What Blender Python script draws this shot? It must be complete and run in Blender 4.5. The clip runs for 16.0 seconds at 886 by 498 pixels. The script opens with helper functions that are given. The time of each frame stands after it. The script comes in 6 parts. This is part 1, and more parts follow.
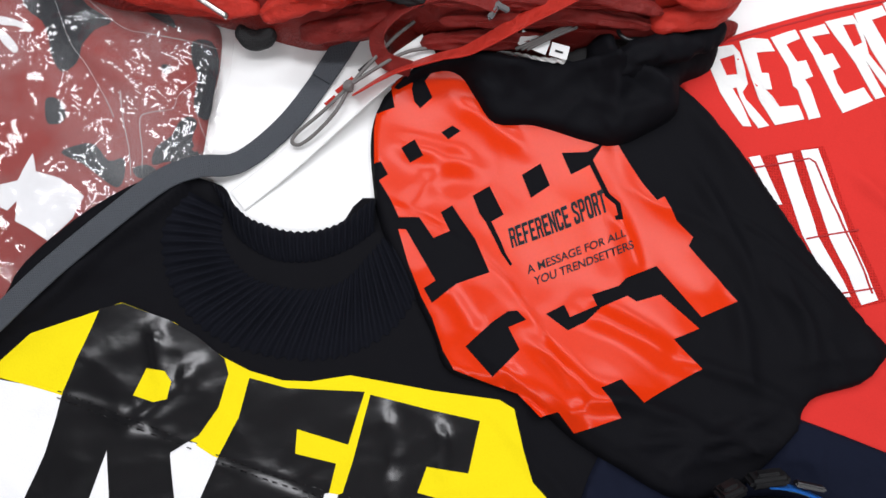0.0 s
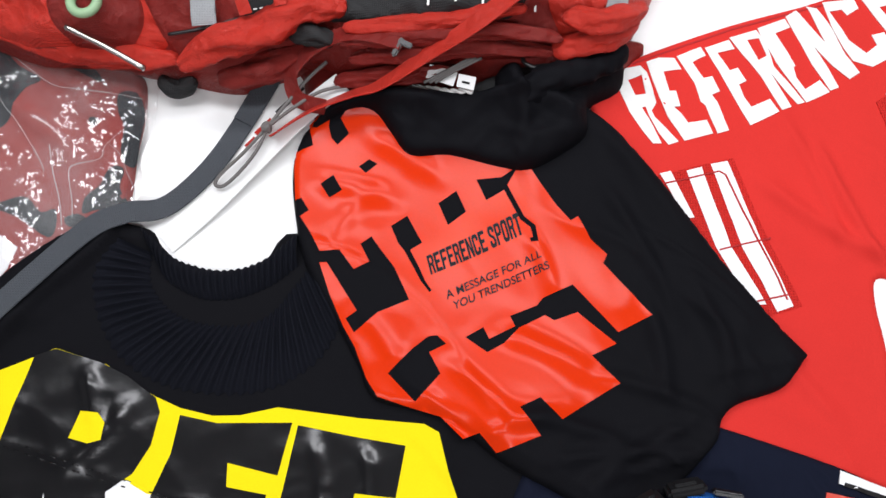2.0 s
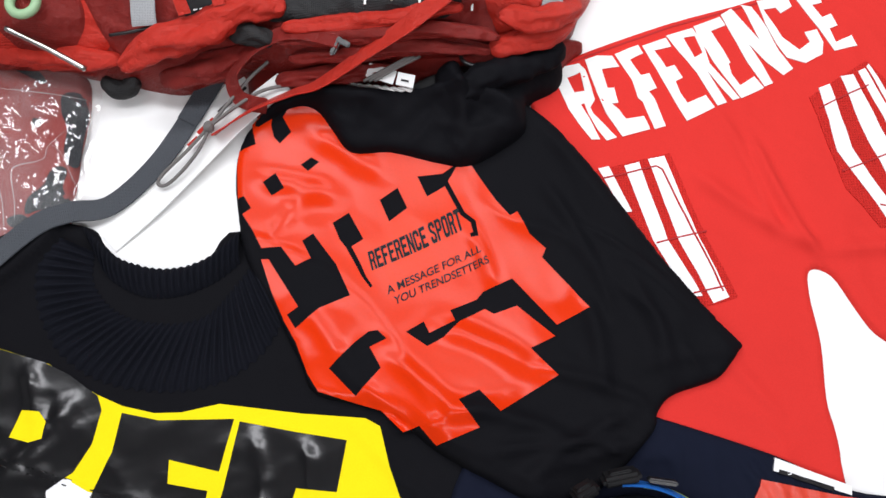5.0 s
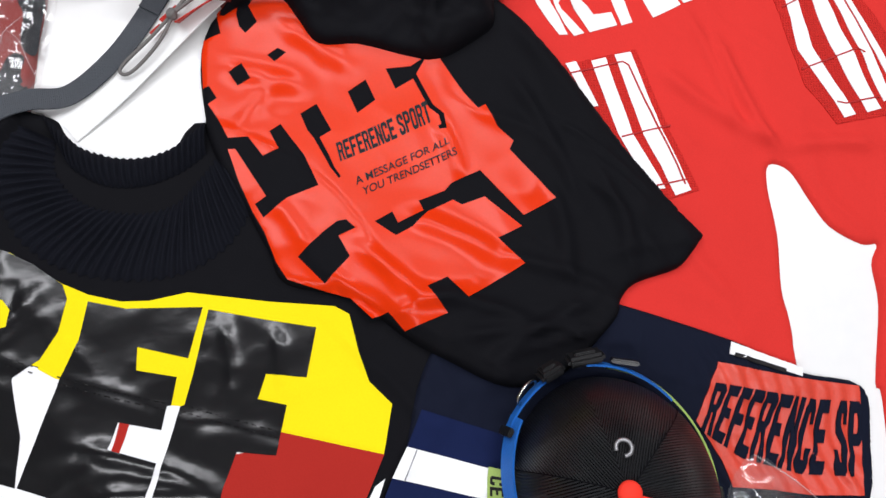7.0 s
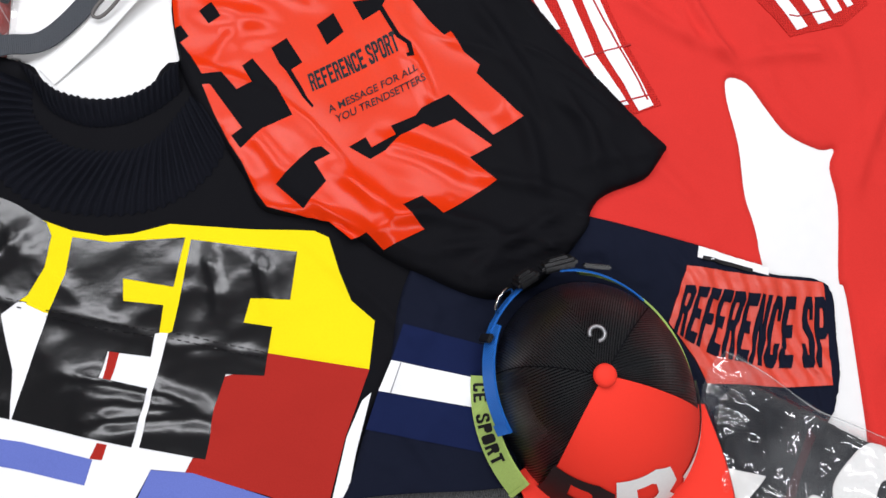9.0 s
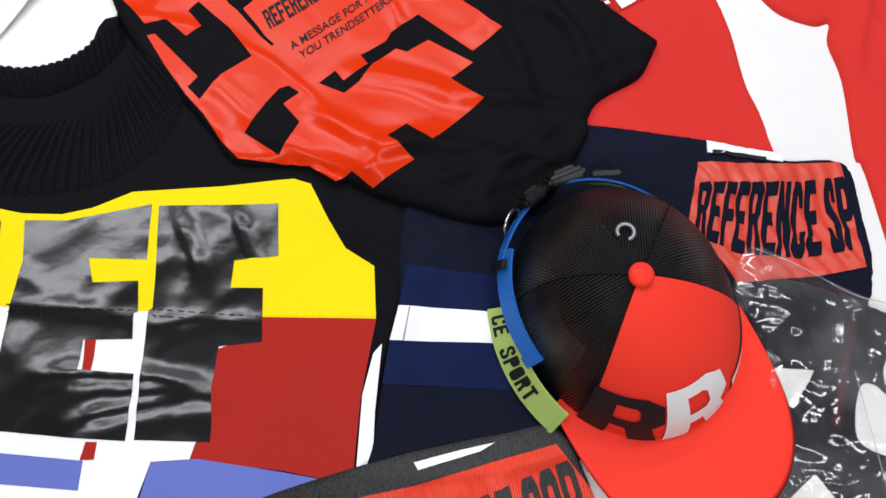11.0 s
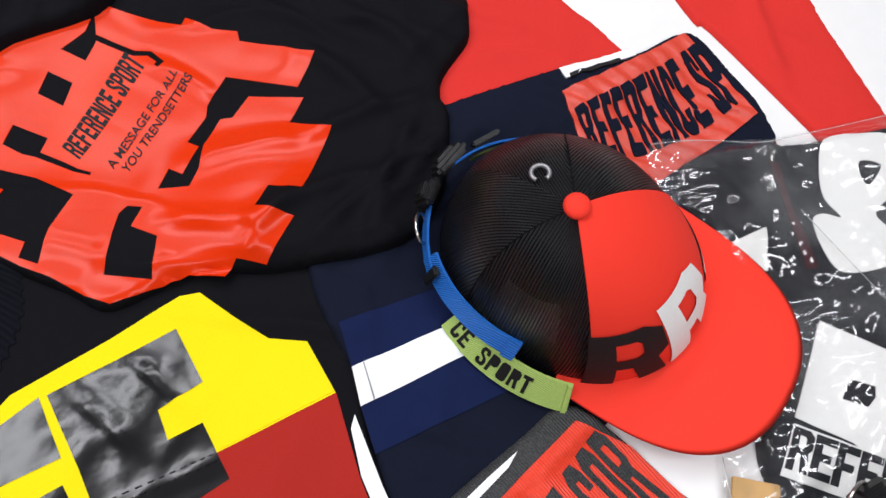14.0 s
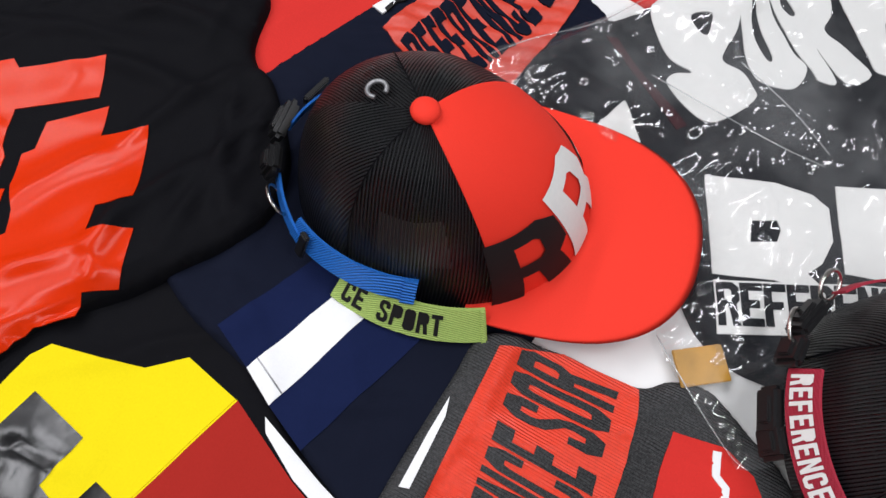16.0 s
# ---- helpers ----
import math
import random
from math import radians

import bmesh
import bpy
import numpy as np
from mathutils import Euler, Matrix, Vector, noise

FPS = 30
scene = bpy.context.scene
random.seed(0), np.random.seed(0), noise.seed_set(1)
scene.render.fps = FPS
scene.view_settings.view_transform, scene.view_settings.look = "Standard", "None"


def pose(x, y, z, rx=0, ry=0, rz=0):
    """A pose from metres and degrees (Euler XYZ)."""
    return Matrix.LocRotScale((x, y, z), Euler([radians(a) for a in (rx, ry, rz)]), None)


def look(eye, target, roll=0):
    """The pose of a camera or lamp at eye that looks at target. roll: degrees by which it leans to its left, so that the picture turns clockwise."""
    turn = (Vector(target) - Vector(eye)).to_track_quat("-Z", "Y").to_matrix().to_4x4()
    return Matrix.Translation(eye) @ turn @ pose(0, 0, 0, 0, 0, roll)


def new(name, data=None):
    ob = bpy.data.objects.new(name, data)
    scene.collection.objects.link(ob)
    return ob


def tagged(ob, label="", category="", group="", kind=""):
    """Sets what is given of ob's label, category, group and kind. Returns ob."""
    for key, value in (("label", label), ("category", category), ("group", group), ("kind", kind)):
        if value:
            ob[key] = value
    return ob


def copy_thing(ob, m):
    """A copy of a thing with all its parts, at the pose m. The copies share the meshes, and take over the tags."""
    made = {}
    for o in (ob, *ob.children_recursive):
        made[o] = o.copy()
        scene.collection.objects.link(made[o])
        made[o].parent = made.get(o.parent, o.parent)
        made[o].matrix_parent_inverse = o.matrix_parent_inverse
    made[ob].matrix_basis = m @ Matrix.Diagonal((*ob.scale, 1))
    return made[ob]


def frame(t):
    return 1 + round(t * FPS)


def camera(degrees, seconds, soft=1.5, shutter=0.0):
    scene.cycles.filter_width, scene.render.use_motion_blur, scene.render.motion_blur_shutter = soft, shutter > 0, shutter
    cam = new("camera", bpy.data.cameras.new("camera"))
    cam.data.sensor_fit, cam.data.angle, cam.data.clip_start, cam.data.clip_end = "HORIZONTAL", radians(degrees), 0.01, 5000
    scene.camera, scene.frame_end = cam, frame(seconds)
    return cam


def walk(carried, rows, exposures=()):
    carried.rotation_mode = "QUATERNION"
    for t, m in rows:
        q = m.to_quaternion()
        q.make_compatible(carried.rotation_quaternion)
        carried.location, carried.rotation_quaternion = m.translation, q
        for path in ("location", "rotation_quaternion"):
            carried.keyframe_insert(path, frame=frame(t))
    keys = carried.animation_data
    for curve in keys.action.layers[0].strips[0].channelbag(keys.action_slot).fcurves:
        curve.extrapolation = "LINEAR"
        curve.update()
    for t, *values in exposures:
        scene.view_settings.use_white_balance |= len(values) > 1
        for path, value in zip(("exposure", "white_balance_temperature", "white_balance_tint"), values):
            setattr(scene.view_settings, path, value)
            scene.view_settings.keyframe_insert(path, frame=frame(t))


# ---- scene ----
cam = camera(57.0, 16.0)
PATH = [
    (0, (-0.062, 0.041, 0.703), (-0.05, 0.431, -1.259), 4.0),
    (0.5, (-0.041, 0.041, 0.71), (-0.053, 0.456, -1.246), 0.0),
    (1, (-0.017, 0.039, 0.712), (-0.036, 0.452, -1.245), -2.2),
    (1.5, (0.003, 0.04, 0.718), (-0.017, 0.487, -1.231), -2.8),
    (2, (0.023, 0.037, 0.722), (-0.005, 0.497, -1.224), -4.3),
    (2.5, (0.038, 0.038, 0.723), (0.006, 0.517, -1.219), -5.1),
    (3, (0.049, 0.037, 0.725), (-0.005, 0.524, -1.213), -7.6),
    (5.3, (0.064, 0.014, 0.726), (0.100, 0.501, -1.215), 2.5),
    (5.5, (0.064, 0.009, 0.724), (0.133, 0.492, -1.215), 6.2),
    (6, (0.063, -0.003, 0.718), (0.171, 0.44, -1.229), 12.0),
    (6.5, (0.061, -0.014, 0.721), (0.169, 0.393, -1.235), 13.2),
    (7, (0.052, -0.034, 0.719), (0.16, 0.336, -1.244), 14.5),
    (7.5, (0.044, -0.05, 0.725), (0.159, 0.322, -1.237), 15.3),
    (8, (0.05, -0.063, 0.73), (0.157, 0.312, -1.231), 13.7),
    (8.5, (0.054, -0.089, 0.73), (0.16, 0.274, -1.234), 14.2),
    (8.7, (0.056, -0.099, 0.73), (0.177, 0.273, -1.234), 15.1),
    (10.8, (0.024, -0.144, 0.662), (0.249, 0.218, -1.298), 19.2),
    (11, (0.019, -0.149, 0.655), (0.264, 0.204, -1.298), 21.7),
    (11.5, (0.007, -0.161, 0.637), (0.308, 0.195, -1.308), 22.5),
    (12, (0.004, -0.163, 0.622), (0.319, 0.122, -1.333), 27.0),
    (12.5, (-0.002, -0.16, 0.621), (0.376, 0.186, -1.313), 22.8),
    (13, (-0.013, -0.155, 0.607), (0.394, 0.163, -1.326), 21.4),
    (13.5, (-0.006, -0.154, 0.594), (0.478, 0.202, -1.313), 20.3),
    (14, (-0.008, -0.154, 0.59), (0.551, 0.201, -1.298), 16.6),
    (14.5, (-0.013, -0.168, 0.577), (0.662, 0.152, -1.278), 18.2),
    (15, (-0.022, -0.177, 0.57), (0.815, 0.149, -1.217), 14.7),
    (15.5, (-0.028, -0.189, 0.544), (0.789, 0.059, -1.264), 16.2),
    (16, (-0.025, -0.195, 0.527), (0.745, 0.014, -1.307), 15.0),
]
walk(cam, [(t, look(eye, target, roll)) for t, eye, target, roll in PATH],
     exposures=[(0, -0.02), (1.5, 0.05), (3, 0.12), (5.5, 0.10), (6.5, 0.06), (8.5, 0.06), (11, 0.0), (13.5, 0.05), (14.5, 0.13), (15, 0.08), (16, -0.03)])


# ---- world ----
world = bpy.data.worlds.new("world")
world.use_nodes = True
world.node_tree.nodes["Background"].inputs[0].default_value = (0.9, 0.95, 1.0, 1)
world.node_tree.nodes["Background"].inputs[1].default_value = 0.15
scene.world = world

CEIL = 1.85
FLOOR = -0.74
# Northern rows follow the highlights; the pair at y=-0.95 is added as even fill.
LAMPS = [(-0.62, 0.66), (0.66, 0.66), (-0.62, 1.45), (0.66, 1.45), (-0.62, -0.95), (0.66, -0.95)]
for lx, ly in LAMPS:
    lamp = bpy.data.lights.new("unseen_ceiling_light", "AREA")
    lamp.shape, lamp.size, lamp.size_y = "RECTANGLE", 1.15, 0.22
    lamp.energy, lamp.color = 13.0, (0.975, 0.985, 1.03)
    lo = new("unseen_ceiling_light", lamp)
    lo.matrix_world = pose(lx, ly, CEIL - 0.03)


# ---- materials ----
def node_mat(name, col, rough=0.8, metal=0.0, var=0.12, scale=40.0, bump=0.3, weave=0.0, weave_scale=900.0,
             sheen=0.0, coat=0.0, spec=0.5, col2=None, big=6.0, bump_scale=None, dist=0.001, rib=0.0, rib_scale=150.0):
    m = bpy.data.materials.new(name)
    m.use_nodes = True
    nt = m.node_tree
    n, l = nt.nodes, nt.links
    b = n["Principled BSDF"]
    tc = n.new("ShaderNodeTexCoord")
    fine = n.new("ShaderNodeTexNoise")
    fine.inputs["Scale"].default_value = scale
    fine.inputs["Detail"].default_value = 4
    large = n.new("ShaderNodeTexNoise")
    large.inputs["Scale"].default_value = big
    large.inputs["Detail"].default_value = 2
    for q in (fine, large):
        l.new(tc.outputs["Object"], q.inputs["Vector"])
    mixf = n.new("ShaderNodeMath")
    mixf.operation = "ADD"
    l.new(fine.outputs["Fac"], mixf.inputs[0])
    l.new(large.outputs["Fac"], mixf.inputs[1])
    ramp = n.new("ShaderNodeMapRange")
    ramp.inputs["From Min"].default_value, ramp.inputs["From Max"].default_value = 0.6, 1.4
    l.new(mixf.outputs[0], ramp.inputs["Value"])
    mix = n.new("ShaderNodeMix")
    mix.data_type = "RGBA"
    dark = tuple(c * (1 - var) for c in (col2 or col))
    light = tuple(min(1, c * (1 + var * 0.6)) for c in col)
    mix.inputs["A"].default_value = (*dark, 1)
    mix.inputs["B"].default_value = (*light, 1)
    l.new(ramp.outputs["Result"], mix.inputs["Factor"])
    l.new(mix.outputs["Result"], b.inputs["Base Color"])
    b.inputs["Roughness"].default_value = rough
    b.inputs["Metallic"].default_value = metal
    b.inputs["Specular IOR Level"].default_value = spec
    b.inputs["Sheen Weight"].default_value = sheen
    b.inputs["Coat Weight"].default_value = coat
    b.inputs["Coat Roughness"].default_value = 0.15
    height = fine.outputs["Fac"]
    if bump_scale:
        rel = n.new("ShaderNodeTexNoise")
        rel.inputs["Scale"].default_value = bump_scale
        rel.inputs["Detail"].default_value = 3
        l.new(tc.outputs["Object"], rel.inputs["Vector"])
        height = rel.outputs["Fac"]
    if weave:
        wx = n.new("ShaderNodeTexWave")
        wy = n.new("ShaderNodeTexWave")
        wx.bands_direction, wy.bands_direction = "X", "Y"
        add = n.new("ShaderNodeMath")
        add.operation = "MULTIPLY"
        for w in (wx, wy):
            w.inputs["Scale"].default_value = weave_scale
            l.new(tc.outputs["Object"], w.inputs["Vector"])
        l.new(wx.outputs["Fac"], add.inputs[0])
        l.new(wy.outputs["Fac"], add.inputs[1])
        ma = n.new("ShaderNodeMath")
        ma.operation = "MULTIPLY_ADD"
        ma.inputs[1].default_value = weave
        l.new(add.outputs[0], ma.inputs[0])
        l.new(height, ma.inputs[2])
        height = ma.outputs[0]
    if rib:
        wr = n.new("ShaderNodeTexWave")
        wr.bands_direction = "X"
        wr.inputs["Scale"].default_value = rib_scale
        wr.inputs["Distortion"].default_value = 2.0
        wr.inputs["Detail"].default_value = 1.0
        wr.inputs["Detail Scale"].default_value = 0.15
        l.new(tc.outputs["Object"], wr.inputs["Vector"])
        mr = n.new("ShaderNodeMath")
        mr.operation = "MULTIPLY_ADD"
        mr.inputs[1].default_value = rib
        l.new(wr.outputs["Fac"], mr.inputs[0])
        l.new(height, mr.inputs[2])
        height = mr.outputs[0]
    if bump:
        bp = n.new("ShaderNodeBump")
        bp.inputs["Strength"].default_value = bump
        bp.inputs["Distance"].default_value = dist
        l.new(height, bp.inputs["Height"])
        l.new(bp.outputs["Normal"], b.inputs["Normal"])
    return m


M = {
    "table": node_mat("white_laminate", (0.80, 0.80, 0.79), 0.35, var=0.03, scale=60, bump=0.05),
    "wall": node_mat("wall_paint", (0.42, 0.415, 0.41), 0.8, var=0.04, scale=30, bump=0.1),
    "floor": node_mat("grey_vinyl_floor", (0.3, 0.3, 0.3), 0.5, var=0.15, scale=20),
    "black_knit": node_mat("black_cotton", (0.0030, 0.0030, 0.0046), 0.78, sheen=0.0, scale=900, bump=0.35, spec=0.11, big=9, dist=0.0006),
    "black_rib": node_mat("black_rib_knit", (0.0056, 0.0062, 0.0100), 0.92, sheen=0.0, scale=900, bump=0.4, spec=0.1, dist=0.0006),
    "navy": node_mat("navy_cotton", (0.0058, 0.0078, 0.0185), 0.92, sheen=0.0, scale=900, bump=0.35, spec=0.12, dist=0.0006),
    "blue": node_mat("royal_navy_cotton", (0.0062, 0.0118, 0.052), 0.9, sheen=0.02, scale=900, bump=0.3, spec=0.12, dist=0.0006),
    "violet": node_mat("violet_blue_cotton", (0.13, 0.17, 0.50), 0.9, scale=900, bump=0.3, spec=0.12, dist=0.0006),
    "red": node_mat("red_jersey", (0.62, 0.025, 0.019), 0.85, sheen=0.0, scale=700, bump=0.3, spec=0.3, var=0.08, dist=0.0006),
    "red_chain": node_mat("red_chain_stitch", (0.60, 0.023, 0.018), 0.85, scale=700, bump=1.0, spec=0.2, var=0.2, weave=1.0, weave_scale=130, dist=0.0009),
    "dark_red": node_mat("brick_red_jersey", (0.37, 0.021, 0.015), 0.85, scale=700, bump=0.3, spec=0.12, var=0.08, dist=0.0006),
    "yellow": node_mat("yellow_jersey", (0.84, 0.68, 0.006), 0.85, scale=700, bump=0.3, spec=0.12, var=0.06, dist=0.0006),
    "white_cloth": node_mat("white_jersey", (0.84, 0.84, 0.85), 0.85, scale=700, bump=0.3, var=0.04, dist=0.0006),
    "vinyl_red": node_mat("red_vinyl_print", (0.66, 0.030, 0.002), 0.24, scale=400, bump=0.06, var=0.05, spec=0.19, bump_scale=30, dist=0.002),
    "vinyl_black": node_mat("black_vinyl_print", (0.006, 0.006, 0.007), 0.21, scale=400, bump=0.16, var=0.2, spec=0.48, bump_scale=34, dist=0.005),
    "white_print": node_mat("white_print", (0.80, 0.80, 0.78), 0.6, scale=300, bump=0.2, var=0.05, dist=0.0005),
    "black_plastic": node_mat("black_plastic", (0.01, 0.01, 0.011), 0.35, scale=200, bump=0.05),
    "steel": node_mat("nickel_steel", (0.62, 0.60, 0.57), 0.22, metal=1.0, scale=90, bump=0.05),
    "pin": node_mat("grey_metal_pin", (0.28, 0.28, 0.29), 0.4, metal=0.6, scale=200, bump=0.05),
    "cap_red": node_mat("red_cotton_twill", (0.86, 0.036, 0.018), 0.75, scale=900, bump=0.25, var=0.05, weave=0.5, weave_scale=400, spec=0.3, dist=0.0004),
    "blue_web": node_mat("blue_webbing", (0.012, 0.18, 0.70), 0.6, scale=500, bump=0.8, rib=1.4, rib_scale=300, dist=0.0010),
    "green_web": node_mat("lime_webbing", (0.42, 0.58, 0.14), 0.7, scale=500, bump=0.5, rib=1.4, rib_scale=300, dist=0.0010),
    "red_web": node_mat("crimson_webbing", (0.36, 0.012, 0.035), 0.7, scale=500, bump=0.5, weave=1.0, weave_scale=260, dist=0.0006),
    "grey_web": node_mat("grey_webbing", (0.050, 0.057, 0.068), 0.6, scale=500, bump=0.6, weave=1.2, weave_scale=220, dist=0.0008),
    "grey_light": node_mat("light_grey_webbing", (0.30, 0.31, 0.32), 0.6, scale=500, bump=0.6, weave=1.2, weave_scale=220, dist=0.0008),
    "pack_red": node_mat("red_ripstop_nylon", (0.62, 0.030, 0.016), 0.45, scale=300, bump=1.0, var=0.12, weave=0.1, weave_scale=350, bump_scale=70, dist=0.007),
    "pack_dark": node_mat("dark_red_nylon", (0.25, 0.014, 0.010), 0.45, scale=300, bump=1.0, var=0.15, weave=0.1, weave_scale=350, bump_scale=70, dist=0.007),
    "pack_black": node_mat("black_pack_mesh", (0.010, 0.010, 0.011), 0.7, scale=300, bump=0.5, weave=1.0, weave_scale=180, dist=0.001),
    "green_ring": node_mat("pale_green_rubber", (0.30, 0.47, 0.27), 0.5, scale=90, bump=0.1),
    "card": node_mat("white_card", (0.80, 0.80, 0.79), 0.45, scale=90, bump=0.05, var=0.03),
    "cord": node_mat("grey_cord", (0.14, 0.13, 0.125), 0.8, scale=800, bump=0.5, dist=0.0006),
    "white_cord": node_mat("white_cord", (0.75, 0.74, 0.72), 0.8, scale=800, bump=0.5, dist=0.0006),
    "grey_knit": node_mat("charcoal_melange_rib", (0.085, 0.085, 0.088), 0.95, scale=700, bump=0.9, var=0.8, spec=0.1, dist=0.0010, rib=1.4),
    "knit_print": node_mat("orange_red_rib_print", (0.84, 0.055, 0.024), 0.40, scale=260, bump=0.6, var=0.15, bump_scale=120, dist=0.0009, rib=1.2),
    "band_print": node_mat("orange_red_band_print", (0.62, 0.055, 0.030), 0.45, scale=400, bump=0.6, var=0.1, bump_scale=90, dist=0.0012),
    "amber": node_mat("amber_tape", (0.42, 0.21, 0.02), 0.3, scale=60, bump=0.1, var=0.3),
    "camo_red": node_mat("brick_red_cotton", (0.27, 0.030, 0.024), 0.85, scale=500, bump=0.3, var=0.2, dist=0.0008),
    "wine": node_mat("dark_wine_cotton", (0.045, 0.007, 0.012), 0.85, scale=500, bump=0.3, var=0.3, dist=0.0008),
    "camo_dark": node_mat("charcoal_cotton", (0.0065, 0.0082, 0.0125), 0.85, scale=500, bump=0.3, var=0.3, dist=0.0008),
    "stitch_red": node_mat("red_thread", (0.42, 0.012, 0.012), 0.8, scale=700),
    "black_print": node_mat("black_ink", (0.012, 0.011, 0.012), 0.6, scale=300, bump=0.1, spec=0.2),
}


def plastic_mat(name, haze=0.012, size=150.0, tilt=0.9, cover=0.47, gloss=0.06):
    """Clear crumpled film: the view goes straight through, small facets between its creases catch the lamps, smooth stretches lie between the crumpled ones."""
    m = bpy.data.materials.new(name)
    m.use_nodes = True
    n, l = m.node_tree.nodes, m.node_tree.links
    n.remove(n["Principled BSDF"])
    out = n["Material Output"]
    tc = n.new("ShaderNodeTexCoord")
    warp = n.new("ShaderNodeTexNoise")
    warp.inputs["Scale"].default_value, warp.inputs["Detail"].default_value = 45, 2
    l.new(tc.outputs["Object"], warp.inputs["Vector"])
    bend = n.new("ShaderNodeVectorMath")
    bend.operation = "MULTIPLY_ADD"
    bend.inputs[1].default_value = (0.03, 0.03, 0.0)
    l.new(warp.outputs["Color"], bend.inputs[0])
    l.new(tc.outputs["Object"], bend.inputs[2])
    total = None
    for turn, sc, w in ((35, size, 0.7), (-50, size * 1.7, 0.7)):
        mp = n.new("ShaderNodeMapping")
        mp.inputs["Rotation"].default_value = (0, 0, radians(turn))
        mp.inputs["Scale"].default_value = (sc, sc * 0.16, sc)
        l.new(bend.outputs[0], mp.inputs["Vector"])
        cell = n.new("ShaderNodeTexVoronoi")
        cell.inputs["Scale"].default_value = 1.0
        l.new(mp.outputs[0], cell.inputs["Vector"])
        half = n.new("ShaderNodeVectorMath")
        half.operation = "SUBTRACT"
        half.inputs[1].default_value = (0.5, 0.5, 0.5)
        l.new(cell.outputs["Color"], half.inputs[0])
        part_tilt = n.new("ShaderNodeVectorMath")
        part_tilt.operation = "MULTIPLY"
        part_tilt.inputs[1].default_value = (w, w, 0.0)
        l.new(half.outputs[0], part_tilt.inputs[0])
        if total is None:
            total = part_tilt
        else:
            both = n.new("ShaderNodeVectorMath")
            both.operation = "ADD"
            l.new(total.outputs[0], both.inputs[0])
            l.new(part_tilt.outputs[0], both.inputs[1])
            total = both
    area = n.new("ShaderNodeTexNoise")
    area.inputs["Scale"].default_value, area.inputs["Detail"].default_value = 13, 4
    l.new(tc.outputs["Object"], area.inputs["Vector"])
    mr = n.new("ShaderNodeMapRange")
    mr.inputs["From Min"].default_value, mr.inputs["From Max"].default_value = cover, cover + 0.14
    mr.inputs["To Min"].default_value, mr.inputs["To Max"].default_value = 0.10, tilt
    l.new(area.outputs["Fac"], mr.inputs["Value"])
    sized = n.new("ShaderNodeVectorMath")
    sized.operation = "SCALE"
    l.new(total.outputs[0], sized.inputs[0])
    l.new(mr.outputs["Result"], sized.inputs["Scale"])
    geo = n.new("ShaderNodeNewGeometry")
    lean = n.new("ShaderNodeVectorMath")
    lean.operation = "ADD"
    l.new(geo.outputs["Normal"], lean.inputs[0])
    l.new(sized.outputs[0], lean.inputs[1])
    unit = n.new("ShaderNodeVectorMath")
    unit.operation = "NORMALIZE"
    l.new(lean.outputs[0], unit.inputs[0])
    clear = n.new("ShaderNodeBsdfTransparent")
    clear.inputs[0].default_value = (1, 1, 1, 1)
    milky = n.new("ShaderNodeBsdfDiffuse")
    milky.inputs[0].default_value = (0.8, 0.82, 0.83, 1)
    hz = n.new("ShaderNodeMixShader")
    cloud = n.new("ShaderNodeMapRange")
    cloud.inputs["From Min"].default_value, cloud.inputs["From Max"].default_value = 0.42, 0.66
    cloud.inputs["To Min"].default_value, cloud.inputs["To Max"].default_value = haze * 0.5, haze + 0.09
    l.new(area.outputs["Fac"], cloud.inputs["Value"])
    l.new(cloud.outputs["Result"], hz.inputs[0])
    l.new(clear.outputs[0], hz.inputs[1])
    l.new(milky.outputs[0], hz.inputs[2])
    gl = n.new("ShaderNodeBsdfGlossy")
    gl.inputs["Roughness"].default_value = 0.07
    l.new(unit.outputs[0], gl.inputs["Normal"])
    mx = n.new("ShaderNodeMixShader")
    mx.inputs[0].default_value = gloss
    l.new(hz.outputs[0], mx.inputs[1])
    l.new(gl.outputs[0], mx.inputs[2])
    l.new(mx.outputs[0], out.inputs["Surface"])
    return m


